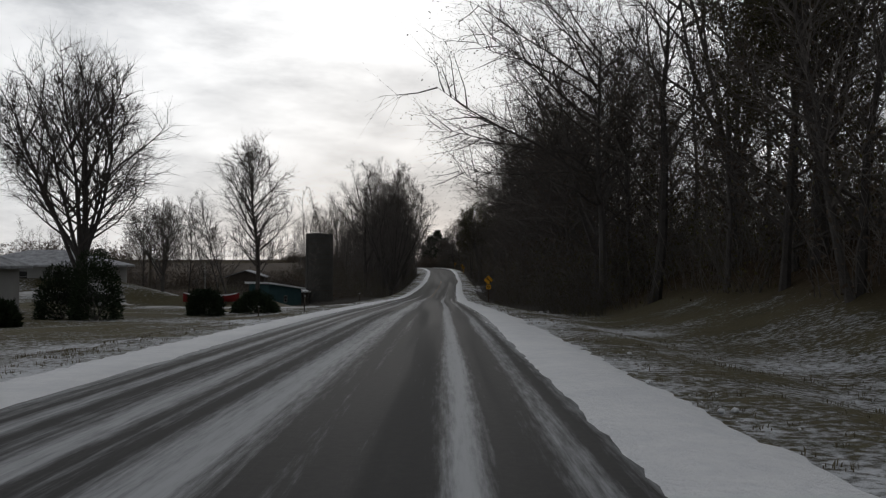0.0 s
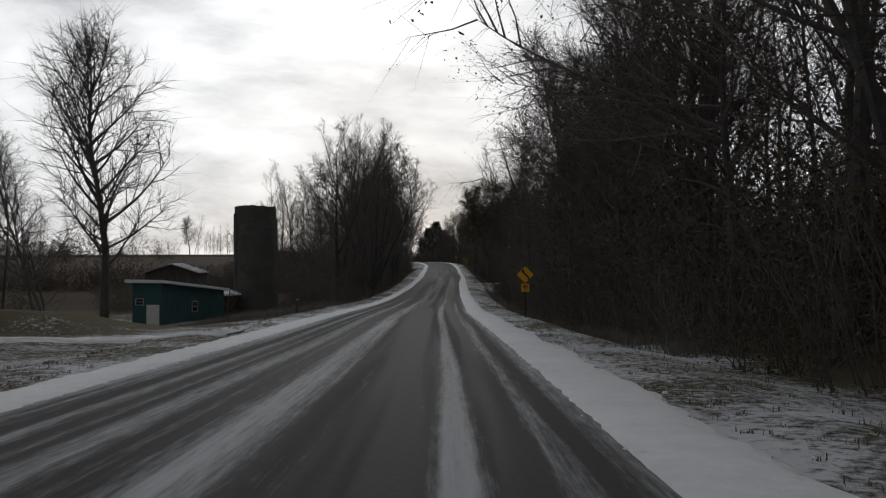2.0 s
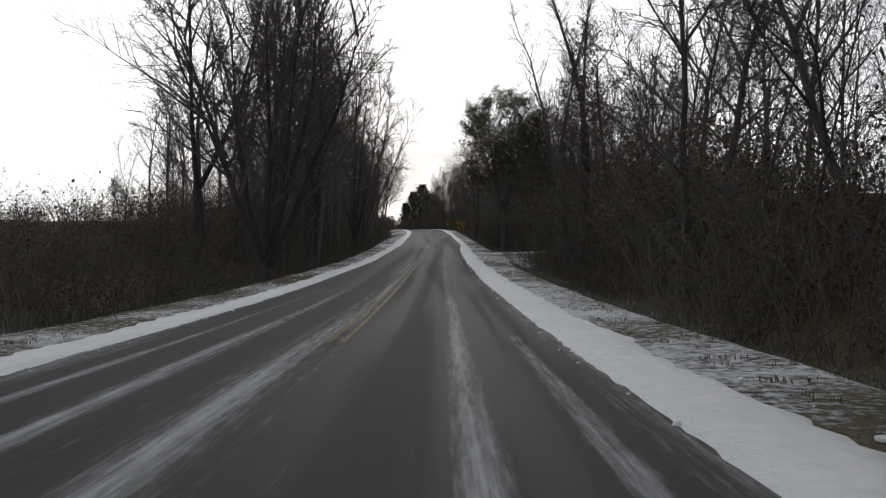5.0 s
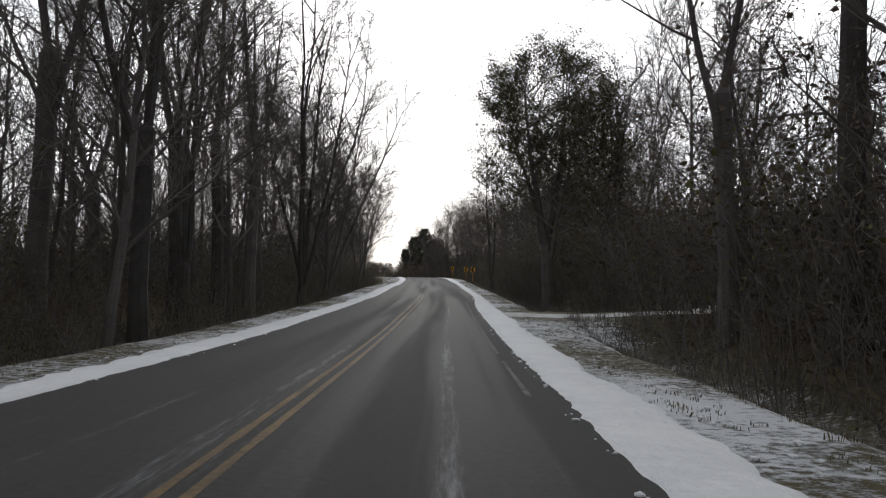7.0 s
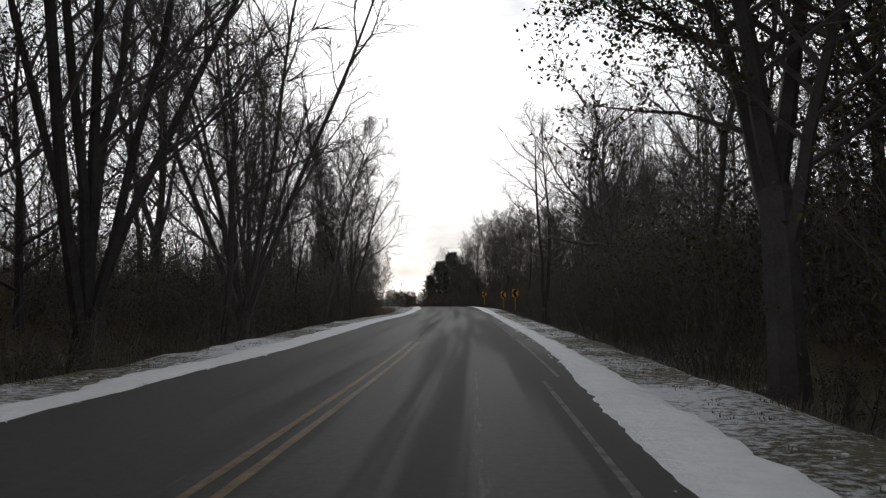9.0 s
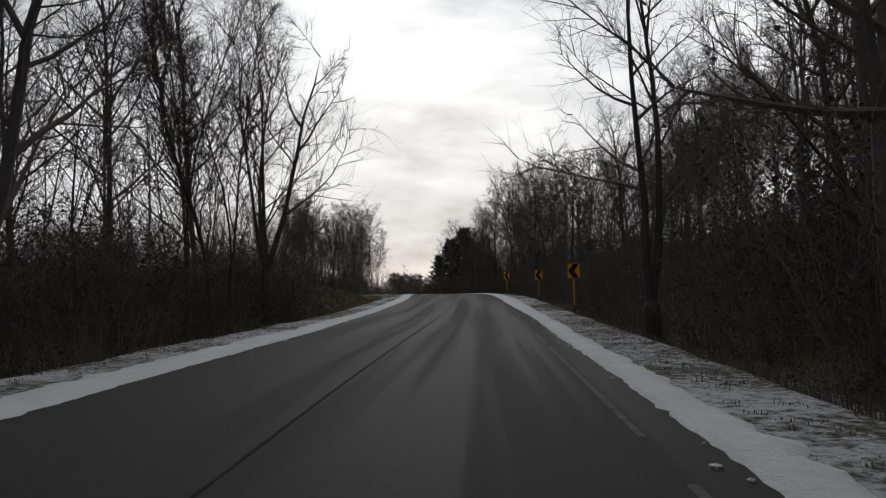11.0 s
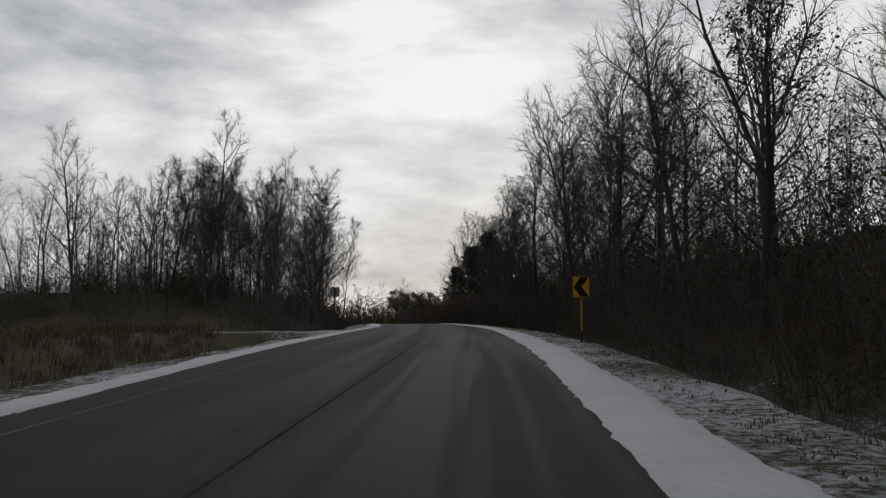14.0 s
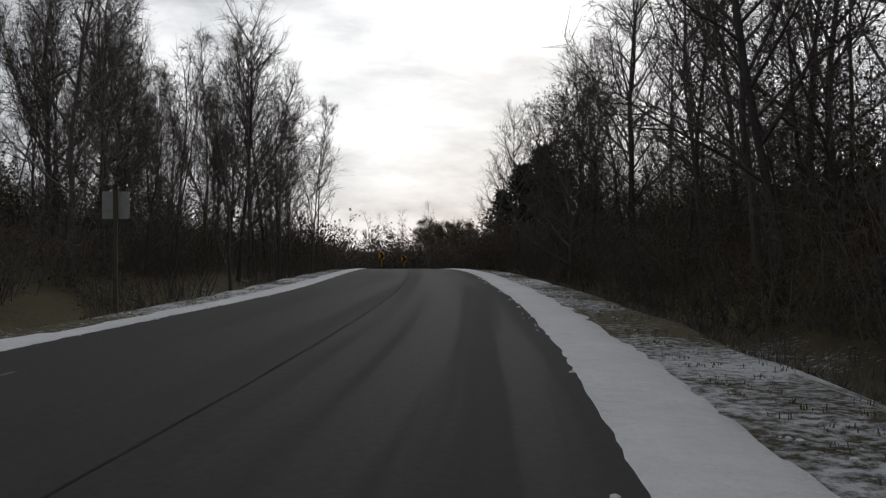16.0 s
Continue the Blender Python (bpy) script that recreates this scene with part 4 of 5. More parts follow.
def slab(outline, depth, y=0.0, bevel=0.0):
    """A plate in the x-z plane from its outline, depth thick towards +y."""
    bm = bmesh.new()
    f = bm.faces.new([bm.verts.new((x, y, z)) for x, z in outline])
    bmesh.ops.recalc_face_normals(bm, faces=[f])
    out = bmesh.ops.extrude_face_region(bm, geom=[f])
    bmesh.ops.translate(bm, vec=(0, depth, 0), verts=[v for v in out["geom"] if isinstance(v, bmesh.types.BMVert)])
    bmesh.ops.recalc_face_normals(bm, faces=bm.faces)
    return bm


def rounded(w, h, r, steps=3):
    pts = []
    for cx, cz, a0 in ((w / 2 - r, h / 2 - r, 0), (-w / 2 + r, h / 2 - r, 90), (-w / 2 + r, -h / 2 + r, 180), (w / 2 - r, -h / 2 + r, 270)):
        for k in range(steps + 1):
            a = radians(a0 + 90 * k / steps)
            pts.append((cx + r * math.cos(a), cz + r * math.sin(a)))
    return pts


def channel_post(tall, mat, root, name="post", wide=0.07, z0=0.0, label=""):
    """A rolled steel channel post."""
    bm = bmesh.new()
    w = wide / 2
    prof = ((-w, 0.0), (-w * 0.55, 0.0), (-w * 0.4, 0.03), (w * 0.4, 0.03), (w * 0.55, 0.0), (w, 0.0), (w, 0.006), (w * 0.62, 0.006), (w * 0.46, 0.037), (-w * 0.46, 0.037), (-w * 0.62, 0.006), (-w, 0.006))
    rings = [[bm.verts.new((x, y + 0.008, z)) for x, y in prof] for z in (z0, z0 + tall)]
    n = len(prof)
    for i in range(n):
        bm.faces.new((rings[0][i], rings[0][(i + 1) % n], rings[1][(i + 1) % n], rings[1][i]))
    bm.faces.new(rings[1])
    return part(name, bm, mat, root, label)


def bolt(root, x, z, y=-0.008):
    bm = bmesh.new()
    bmesh.ops.create_cone(bm, cap_ends=True, segments=6, radius1=0.012, radius2=0.009, depth=0.012, matrix=Matrix.Translation((x, y, z)) @ Matrix.Rotation(radians(90), 4, "X"))
    return part("bolt", bm, M_STEEL, root)


def chevron_sign(x, y, z, turn=0.0, flip=False, label="yellow curve sign with a black chevron on a post"):
    """z: the middle of the plate."""
    root = new("chevron_sign")
    foot = ground(x, y)
    root.matrix_basis = pose(x, y, foot, 0, 0, turn)
    c = z - foot
    plate = part("plate", slab([(px, pz + c) for px, pz in rounded(0.61, 0.76, 0.035)], 0.004), M_SIGNYELLOW, root, "yellow reflective plate")
    s = -1 if flip else 1
    mark = [(-0.285, 0.0), (-0.03, 0.365), (0.285, 0.365), (0.02, 0.0), (0.285, -0.365), (-0.03, -0.365)]
    part("chevron", slab([(s * px, pz + c) for px, pz in mark], 0.002, -0.0022), M_SIGNBLACK, plate, "black chevron")
    low = 0.42
    channel_post(c + 0.33 - low, M_SIGNYELLOW, root, "post", 0.07, low, "yellow sleeved post")
    channel_post(low + 0.3, M_RUST, root, "post_foot", 0.066, -0.3, "dark rusty post foot")
    bolt(root, 0, c + 0.25)
    bolt(root, 0, c - 0.25)
    return tagged(root, label, "road sign", "curve signs")


chevron_sign(7.92, 280.5, 0.45, -3)
chevron_sign(8.14, 309.4, 0.96, 0)
chevron_sign(6.36, 334.0, 1.56, 5)
chevron_sign(-16.90, 441, 0.54, 8, True, "far yellow curve sign beyond the crest")
chevron_sign(-16.30, 452, 0.08, 8, True, "far yellow curve sign beyond the crest")


def letters(text, size, mat, parent, x, z, y):
    cu = bpy.data.curves.new("numerals", "FONT")
    cu.body, cu.size, cu.extrude, cu.align_x, cu.align_y = text, size, 0.001, "CENTER", "CENTER"
    cu.offset = 0.006
    tmp = new("numerals", cu)
    bpy.context.view_layer.update()
    me = bpy.data.meshes.new_from_object(tmp.evaluated_get(bpy.context.evaluated_depsgraph_get()))
    bpy.data.objects.remove(tmp)
    me.materials.append(mat)
    ob = new("numerals", me)
    ob.parent = parent
    ob.matrix_basis = pose(x, y, z, 90, 0, 0)
    ob["label"] = "black numerals 45"
    return ob


def bend_sign(x, y, z):
    root = new("bend_sign")
    foot = ground(x, y)
    root.matrix_basis = pose(x, y, foot, 0, 0, -1)
    c = z - foot
    d = 0.455
    tip = 0.035
    pts = []
    for a in range(4):
        for k in (-1, 1):
            ang = radians(90 * a)
            p = (d - tip, k * tip)
            pts.append((p[0] * math.cos(ang) - p[1] * math.sin(ang), p[0] * math.sin(ang) + p[1] * math.cos(ang) + c))
    plate = part("plate", slab(pts, 0.004), M_SIGNYELLOW, root, "yellow diamond plate")
    course2 = [(0.17, -0.27), (0.16, -0.13), (0.04, -0.01), (-0.07, 0.07), (-0.10, 0.16)]
    w = 0.042
    left, right = [], []
    for i, (px, pz) in enumerate(course2):
        a, b = course2[max(i - 1, 0)], course2[min(i + 1, len(course2) - 1)]
        t = Vector((b[0] - a[0], b[1] - a[1])).normalized()
        left.append((px - t.y * w, pz + t.x * w + c))
        right.append((px + t.y * w, pz - t.x * w + c))
    head = [(-0.005, 0.155 + c), (-0.145, 0.31 + c), (-0.215, 0.10 + c)]
    part("arrow", slab(right + head + left[::-1], 0.002, -0.0022), M_SIGNBLACK, plate, "black winding arrow")
    sub = part("speed_plate", slab([(px, pz + c - 0.69) for px, pz in rounded(0.43, 0.43, 0.03)], 0.004), M_SIGNYELLOW, root, "small square yellow plate")
    letters("45", 0.27, M_SIGNBLACK, sub, 0, c - 0.65, -0.002)
    part("wording", slab([(-0.09, c - 0.83), (0.09, c - 0.83), (0.09, c - 0.80), (-0.09, c - 0.80)], 0.002, -0.0022), M_SIGNBLACK, sub, "dark bar of small wording")
    channel_post(c + 0.75, M_RUST, root, "post", 0.07, -0.4, "dark rusty post")
    for h in (0.3, -0.3, -0.58, -0.8):
        bolt(root, 0, c + h)
    return tagged(root, "yellow diamond bend sign with a speed plate below", "road sign")


bend_sign(4.96, 89.2, -0.06)


def notice_board(x, y, low, high):
    """A blank pale sign on a wooden post."""
    root = new("blank_sign")
    foot = ground(x, y)
    root.matrix_basis = pose(x, y, foot, 0, 0, 14)
    c = (low + high) / 2 - foot
    part("plate", slab([(px, pz + c) for px, pz in rounded(0.68, high - low, 0.03)], 0.005), M_STEEL, root, "bare metal plate")
    bm = block(bmesh.new(), -0.05, -0.108, -0.4, 0.05, -0.008, c + 0.36, 0.012)
    part("post", bm, M_WOODPOST, root, "dark square wooden post")
    bolt(root, 0, c + 0.2)
    bolt(root, 0, c - 0.2)
    return tagged(root, "back of a bare metal sign on a wooden post", "road sign")


notice_board(-8.6, 364, 1.93, 2.63)


def silo(x, y, radius, top, label):
    root = new("silo")
    foot = ground(x, y) - 0.3
    root.matrix_basis = pose(x, y, foot)
    tall = top - foot
    bm = bmesh.new()
    seg, rng = 48, random.Random(int(x * 10))
    outer, inner = [], []
    rows = 13
    for r in range(rows + 1):
        ring = []
        for i in range(seg):
            a = 2 * math.pi * i / seg
            z = tall * r / rows
            if r == rows:
                z += 0.05 * math.sin(3 * a) + rng.uniform(-0.05, 0.04)
            rr = radius * (1 + (0.006 if i % 2 else -0.004))
            ring.append(bm.verts.new((rr * math.cos(a), rr * math.sin(a), z)))
        outer.append(ring)
    for v in outer[-1]:
        inner.append(bm.verts.new((v.co.x * 0.92, v.co.y * 0.92, v.co.z)))
    deep = [bm.verts.new((v.co.x, v.co.y, tall * 0.5)) for v in inner]
    for r in range(rows):
        for i in range(seg):
            j = (i + 1) % seg
            bm.faces.new((outer[r][i], outer[r][j], outer[r + 1][j], outer[r + 1][i]))
    for i in range(seg):
        j = (i + 1) % seg
        bm.faces.new((outer[-1][i], outer[-1][j], inner[j], inner[i]))
        bm.faces.new((inner[i], inner[j], deep[j], deep[i]))
    bm.faces.new(deep)
    part("wall", bm, M_CONCRETE, root, "weathered grey stave wall")
    for k in range(1, 14):
        z = tall * k / 14
        bm = bmesh.new()
        prof = ((radius + 0.004, -0.012), (radius + 0.026, -0.012), (radius + 0.026, 0.012), (radius + 0.004, 0.012))
        rings = [[bm.verts.new((p * math.cos(2 * math.pi * i / 40), p * math.sin(2 * math.pi * i / 40), z + q)) for p, q in prof] for i in range(40)]
        for i in range(40):
            for m in range(4):
                bm.faces.new((rings[i][m], rings[(i + 1) % 40][m], rings[(i + 1) % 40][(m + 1) % 4], rings[i][(m + 1) % 4]))
        part("hoop", bm, M_RUST, root)
    bm = block(bmesh.new(), -0.28, -radius - 0.10, 0, 0.28, -radius + 0.15, tall * 0.93, 0.03)
    ob = part("chute", bm, M_CONCRETE, root, "narrow concrete chute")
    ob.matrix_basis = pose(0, 0, 0, 0, 0, -60)
    return tagged(root, label, "silo", "farm silos")


silo(-15.55, 120.5, 1.76, 5.4, "old concrete stave silo without a roof")
silo(-16.25, 125.8, 1.68, 4.55, "shorter concrete stave silo standing behind another")


def window(parent, x, y, z, w, h, turn):
    """A sash window set on a wall; x, y, z its middle."""
    root = new("window")
    root.parent = parent
    root.matrix_basis = pose(x, y, z, 0, 0, turn)
    bm = bmesh.new()
    for a in ((-w / 2 - 0.06, -w / 2), (w / 2, w / 2 + 0.06)):
        block(bm, a[0], -0.04, -h / 2 - 0.06, a[1], 0.03, h / 2 + 0.06, 0.006)
    for a in ((-h / 2 - 0.06, -h / 2), (-0.02, 0.02), (h / 2, h / 2 + 0.06)):
        block(bm, -w / 2, -0.04, a[0], w / 2, 0.03, a[1], 0.006)
    part("window_frame", bm, M_STEEL, root, "grey window frame")
    part("pane", block(bmesh.new(), -w / 2, -0.012, -h / 2, w / 2, 0.0, h / 2), M_GLASS, root, "dark glass")
    return root


def house(x, y, wide, deep, base, eave, ridge, turn, windows, label, chimney=None):
    """A bungalow with a hipped roof; x, y its right front corner, it stretches back and to -x."""
    root = new("house")
    root.matrix_basis = pose(x, y, base, 0, 0, turn)
    h = eave - base
    walls = ((-wide, 0, 0, 0.15), (-wide, deep - 0.15, 0, deep), (-wide, 0.15, -wide + 0.15, deep - 0.15), (-0.15, 0.15, 0, deep - 0.15))
    for x0, y0, x1, y1 in walls:
        part("wall", block(bmesh.new(), x0, y0, -0.5, x1, y1, h), M_SIDING, root)
    o = 0.55
    bm = bmesh.new()
    e = [bm.verts.new(p) for p in ((-wide - o, -o, h), (o, -o, h), (o, deep + o, h), (-wide - o, deep + o, h))]
    e2 = [bm.verts.new((v.co.x, v.co.y, h + 0.16)) for v in e]
    r = [bm.verts.new(p) for p in ((-wide + deep / 2, deep / 2, ridge - base), (-deep / 2, deep / 2, ridge - base))]
    for i in range(4):
        bm.faces.new((e[i], e[(i + 1) % 4], e2[(i + 1) % 4], e2[i]))
    bm.faces.new(e[::-1])
    bm.faces.new((e2[0], e2[1], r[1], r[0]))
    bm.faces.new((e2[1], e2[2], r[1]))
    bm.faces.new((e2[2], e2[3], r[0], r[1]))
    bm.faces.new((e2[3], e2[0], r[0]))
    roof = part("roof", bm, M_ROOF, root, "snow-dusted hipped roof")
    if chimney:
        cx, cy, top = chimney
        part("chimney", block(bmesh.new(), cx - 0.3, cy - 0.3, h + 0.3, cx + 0.3, cy + 0.3, top - base, 0.02), M_BRICK, roof, "brick chimney")
    for face, along, z, w, hh in windows:
        if face == "front":
            window(root, along, -0.01, z, w, hh, 0)
        else:
            window(root, 0.01, along, z, w, hh, 90)
    return tagged(root, label, "house")


house(-24.6, 46, 12, 8, -1.2, 1.15, 3.2, 0, (("front", -1.6, 1.25, 1.2, 1.1), ("front", -6.5, 1.25, 1.6, 1.1), ("side", 3, 1.3, 1.0, 1.1)), "low grey bungalow with a snow-dusted roof", (-2.6, 4.0, 3.5))
house(-28.4, 76.4, 11, 7.5, -1.0, 1.15, 2.6, 0, (("front", -1.1, 1.3, 0.65, 0.9), ("front", -3.2, 1.3, 0.75, 0.9), ("front", -6.4, 1.3, 1.3, 0.9), ("side", 3.5, 1.3, 0.8, 0.9)), "pale grey bungalow across the snowy yard")


def shed(x, y, long, deep, turn, high, low, base):
    """A lean shed whose roof falls along its length; x, y its near front corner."""
    root = new("shed")
    root.matrix_basis = pose(x, y, base, 0, 0, turn)
    h0, h1 = high - base, low - base
    def side(y0, y1):
        bm = bmesh.new()
        v = [bm.verts.new(p) for p in ((0, y0, -0.4), (long, y0, -0.4), (long, y0, h1), (0, y0, h0), (0, y1, -0.4), (long, y1, -0.4), (long, y1, h1), (0, y1, h0))]
        for f in ((0, 1, 2, 3), (7, 6, 5, 4), (0, 4, 5, 1), (1, 5, 6, 2), (2, 6, 7, 3), (3, 7, 4, 0)):
            bm.faces.new([v[i] for i in f])
        return bm
    part("wall", side(0, 0.12), M_TEAL, root)
    part("wall", side(deep - 0.12, deep), M_TEAL, root)
    part("wall", block(bmesh.new(), 0, 0.12, -0.4, 0.12, deep - 0.12, h0 - 0.02), M_TEAL, root)
    part("wall", block(bmesh.new(), long - 0.12, 0.12, -0.4, long, deep - 0.12, h1 - 0.01), M_TEAL, root)
    n = 22
    for k in range(n):          # battens over the board joints
        t = (k + 0.5) / n
        part("batten", block(bmesh.new(), long * t - 0.025, -0.022, -0.3, long * t + 0.025, -0.001, h0 + (h1 - h0) * t - 0.06), M_TEAL, root)
    bm = bmesh.new()
    o = 0.4
    s = (h1 - h0) / long
    v = [bm.verts.new((px, py, h0 + s * px + pz)) for px, py, pz in ((-o, -o, 0), (long + o, -o, 0), (long + o, deep + o, 0), (-o, deep + o, 0), (-o, -o, 0.2), (long + o, -o, 0.2), (long + o, deep + o, 0.24), (-o, deep + o, 0.24))]
    for f in ((3, 2, 1, 0), (4, 5, 6, 7), (0, 1, 5, 4), (1, 2, 6, 5), (2, 3, 7, 6), (3, 0, 4, 7)):
        bm.faces.new([v[i] for i in f])
    part("roof", bm, M_SNOW, root, "flat roof white with snow")
    part("door", block(bmesh.new(), -0.05, 0.25, -0.3, -0.001, 1.35, 1.55, 0.01), M_WHITE, root, "worn white door")
    window(root, -0.01, 1.95, 1.75, 0.6, 0.4, -90)
    window(root, 4.2, -0.01, 1.25, 0.7, 0.7, 0)
    return tagged(root, "teal board shed with a snowy sloping roof", "shed")


shed(-19.9, 108.1, 8.5, 2.6, 72, -0.95, -1.75, ground(-18.5, 112) - 0.1)


def barn(x, y, wide, deep, base, eave, ridge, turn, label):
    root = new("barn")
    root.matrix_basis = pose(x, y, base, 0, 0, turn)
    h, r = eave - base, ridge - base
    for y0 in (0, deep - 0.15):
        bm = slab([(0, -0.4), (wide, -0.4), (wide, h), (wide / 2, r), (0, h)], 0.15, y0)
        part("wall", bm, M_BROWNWALL, root)
    for x0 in (0, wide - 0.15):
        part("wall", block(bmesh.new(), x0, 0.15, -0.4, x0 + 0.15, deep - 0.15, h - 0.02), M_BROWNWALL, root)
    for s in (0, 1):
        a = (-0.35, h - 0.2) if s == 0 else (wide + 0.35, h - 0.2)
        q = [(a[0], a[1] + 0.05), (wide / 2, r + 0.05), (wide / 2, r + 0.17), (a[0], a[1] + 0.17)]
        part("roof", slab(q, deep + 0.7, -0.35), M_ROOF, root, "snow-dusted roof slope")
    part("door", block(bmesh.new(), wide * 0.3, -0.06, -0.2, wide * 0.62, -0.001, h * 0.85, 0.01), M_BROWNWALL, root, "plank door")
    return tagged(root, label, "barn")


barn(-34.5, 150, 6, 8, ground(-31, 153) - 0.3, -0.7, 0.2, 6, "low weathered plank barn behind the silos")


def dinghy(x, y, turn):
    """A red open boat, upright on the grass, snow along its rim."""
    root = new("dinghy")
    root.matrix_basis = pose(x, y, ground(x, y) + 0.12, 4, 0, turn)
    n, m = 24, 9
    def hull(s, k, inset):
        t = k / (m - 1) * 2 - 1
        w = (0.46 - inset) * max(0.02, 1 - abs(s) ** 2.6)
        rim = 0.50 + 0.24 * abs(s) ** 3
        return (s * (2.25 - inset), t * w, inset + (rim - inset) * abs(t) ** 2.4)
    bm = bmesh.new()
    skins = []
    for inset in (0.0, 0.025):
        skins.append([[bm.verts.new(hull(i / n * 2 - 1, k, inset)) for k in range(m)] for i in range(n + 1)])
    for skin, flip in zip(skins, (False, True)):
        for i in range(n):
            for k in range(m - 1):
                q = (skin[i][k], skin[i + 1][k], skin[i + 1][k + 1], skin[i][k + 1])
                bm.faces.new(q[::-1] if flip else q)
    part("hull", bm, M_RED, root, "faded red hull")
    for side in (0, m - 1):
        g = Growth()
        pts = [np.array(hull(i / n * 2 - 1, side, 0.012)) + np.array((0, 0, 0.02)) for i in range(n + 1)]
        g.limb(pts, [0.035] * n + [0.0], 6)
        ob = new("gunwale", g.mesh("gunwale", M_SNOW))
        ob.parent = root
        ob["label"] = "rim white with snow"
    for sx in (-0.9, 0.9):
        part("thwart", block(bmesh.new(), sx - 0.1, -0.36, 0.36, sx + 0.1, 0.36, 0.40, 0.01), M_WOODPOST, root, "wooden thwart")
    for sx in (-1.2, 1.2):
        part("trestle", block(bmesh.new(), sx - 0.06, -0.4, -0.3, sx + 0.06, 0.4, 0.06, 0.01), M_WOODPOST, root, "timber rest")
    g = Growth()
    g.limb([(-0.5, 0, 0.02), (-0.5, 0, 1.6), (-0.5, 0, 3.2), (-0.5, 0, 3.24)], [0.035, 0.03, 0.024, 0], 8)
    ob = new("mast", g.mesh("mast", M_STEEL))
    ob.parent = root
    ob["label"] = "thin bare mast"
    return tagged(root, "red dinghy with a snowy rim and bare mast ashore", "boat")


dinghy(-18.6, 75.4, 8)


def lean_to(x, y, base):
    """A small outbuilding with a snowy pent roof."""
    root = new("lean_to")
    root.matrix_basis = pose(x, y, base, 0, 0, 60)
    for x0, y0, x1, y1 in ((0, 0, 1.7, 0.1), (0, 1.5, 1.7, 1.6), (0, 0.1, 0.1, 1.5), (1.6, 0.1, 1.7, 1.5)):
        part("wall", block(bmesh.new(), x0, y0, -0.4, x1, y1, 1.7), M_BROWNWALL, root)
    bm = bmesh.new()
    v = [bm.verts.new(p) for p in ((-0.25, -0.3, 1.70), (1.95, -0.3, 1.70), (1.95, 1.9, 2.15), (-0.25, 1.9, 2.15), (-0.25, -0.3, 1.85), (1.95, -0.3, 1.85), (1.95, 1.9, 2.3), (-0.25, 1.9, 2.3))]
    for f in ((3, 2, 1, 0), (4, 5, 6, 7), (0, 1, 5, 4), (1, 2, 6, 5), (2, 3, 7, 6), (3, 0, 4, 7)):
        bm.faces.new([v[i] for i in f])
    part("roof", bm, M_SNOW, root, "pent roof white with snow")
    part("door", block(bmesh.new(), 0.4, -0.04, 0, 1.1, -0.001, 1.5, 0.01), M_BROWNWALL, root, "plank door")
    return tagged(root, "small plank lean-to beside the silo", "shed")


lean_to(-17.6, 117.6, ground(-17, 118) - 0.1)


def stake(x, y, tall, wide=0.06):
    root = new("stake")
    root.matrix_basis = pose(x, y, ground(x, y), 0, 3, 20)
    part("shaft", block(bmesh.new(), -wide / 2, -wide / 2, -0.2, wide / 2, wide / 2, tall, 0.008), M_WOODPOST, root)
    part("cap", block(bmesh.new(), -wide / 2 - 0.008, -wide / 2 - 0.008, tall, wide / 2 + 0.008, wide / 2 + 0.008, tall + 0.03, 0.008), M_SNOW, root, "dab of snow on top")
    return tagged(root, "short weathered wooden stake in the grass", "post", "stakes")


stake(-7.2, 49.5, 0.85)
stake(-8.6, 44, 0.5)
stake(-8.2, 96, 0.8, 0.12)


def utility_pole(x, y, tall):
    root = new("utility_pole")
    root.matrix_basis = pose(x, y, ground(x, y))
    g = Growth()
    g.limb([(0, 0, -0.5), (0, 0, tall * 0.5), (0, 0, tall), (0, 0, tall + 0.05)], [0.15, 0.13, 0.11, 0], 10)
    ob = new("shaft", g.mesh("shaft", M_WOODPOST))
    ob.parent = root
    part("crossarm", block(bmesh.new(), -0.1, -0.17, tall - 0.42, 0.95, -0.08, tall - 0.32, 0.01), M_WOODPOST, root)
    bm = bmesh.new()
    bmesh.ops.create_cone(bm, cap_ends=True, segments=14, radius1=0.2, radius2=0.2, depth=0.75, matrix=Matrix.Translation((0.34, 0, tall - 1.6)))
    bmesh.ops.create_cone(bm, cap_ends=True, segments=14, radius1=0.21, radius2=0.12, depth=0.08, matrix=Matrix.Translation((0.34, 0, tall - 1.185)))
    can = part("transformer", bm, M_STEEL, root, "grey transformer can")
    for dx in (-0.08, 0.08):
        bm = bmesh.new()
        bmesh.ops.create_cone(bm, cap_ends=True, segments=8, radius1=0.035, radius2=0.02, depth=0.2, matrix=Matrix.Translation((0.34 + dx, 0, tall - 1.06)))
        part("bushing", bm, M_WOODPOST, can)
    return tagged(root, "wooden utility pole with a transformer behind the yard", "utility pole")


utility_pole(-31, 99, 7.2)


M_CARPAINT = two_tone("dark_car_paint", (0.012, 0.012, 0.014), (0.022, 0.022, 0.025), 2, 30, 0.3, 0.5)
M_RUBBER = two_tone("tyre_rubber", (0.012, 0.012, 0.012), (0.025, 0.025, 0.025), 8, 60, 0.85, 0.2)


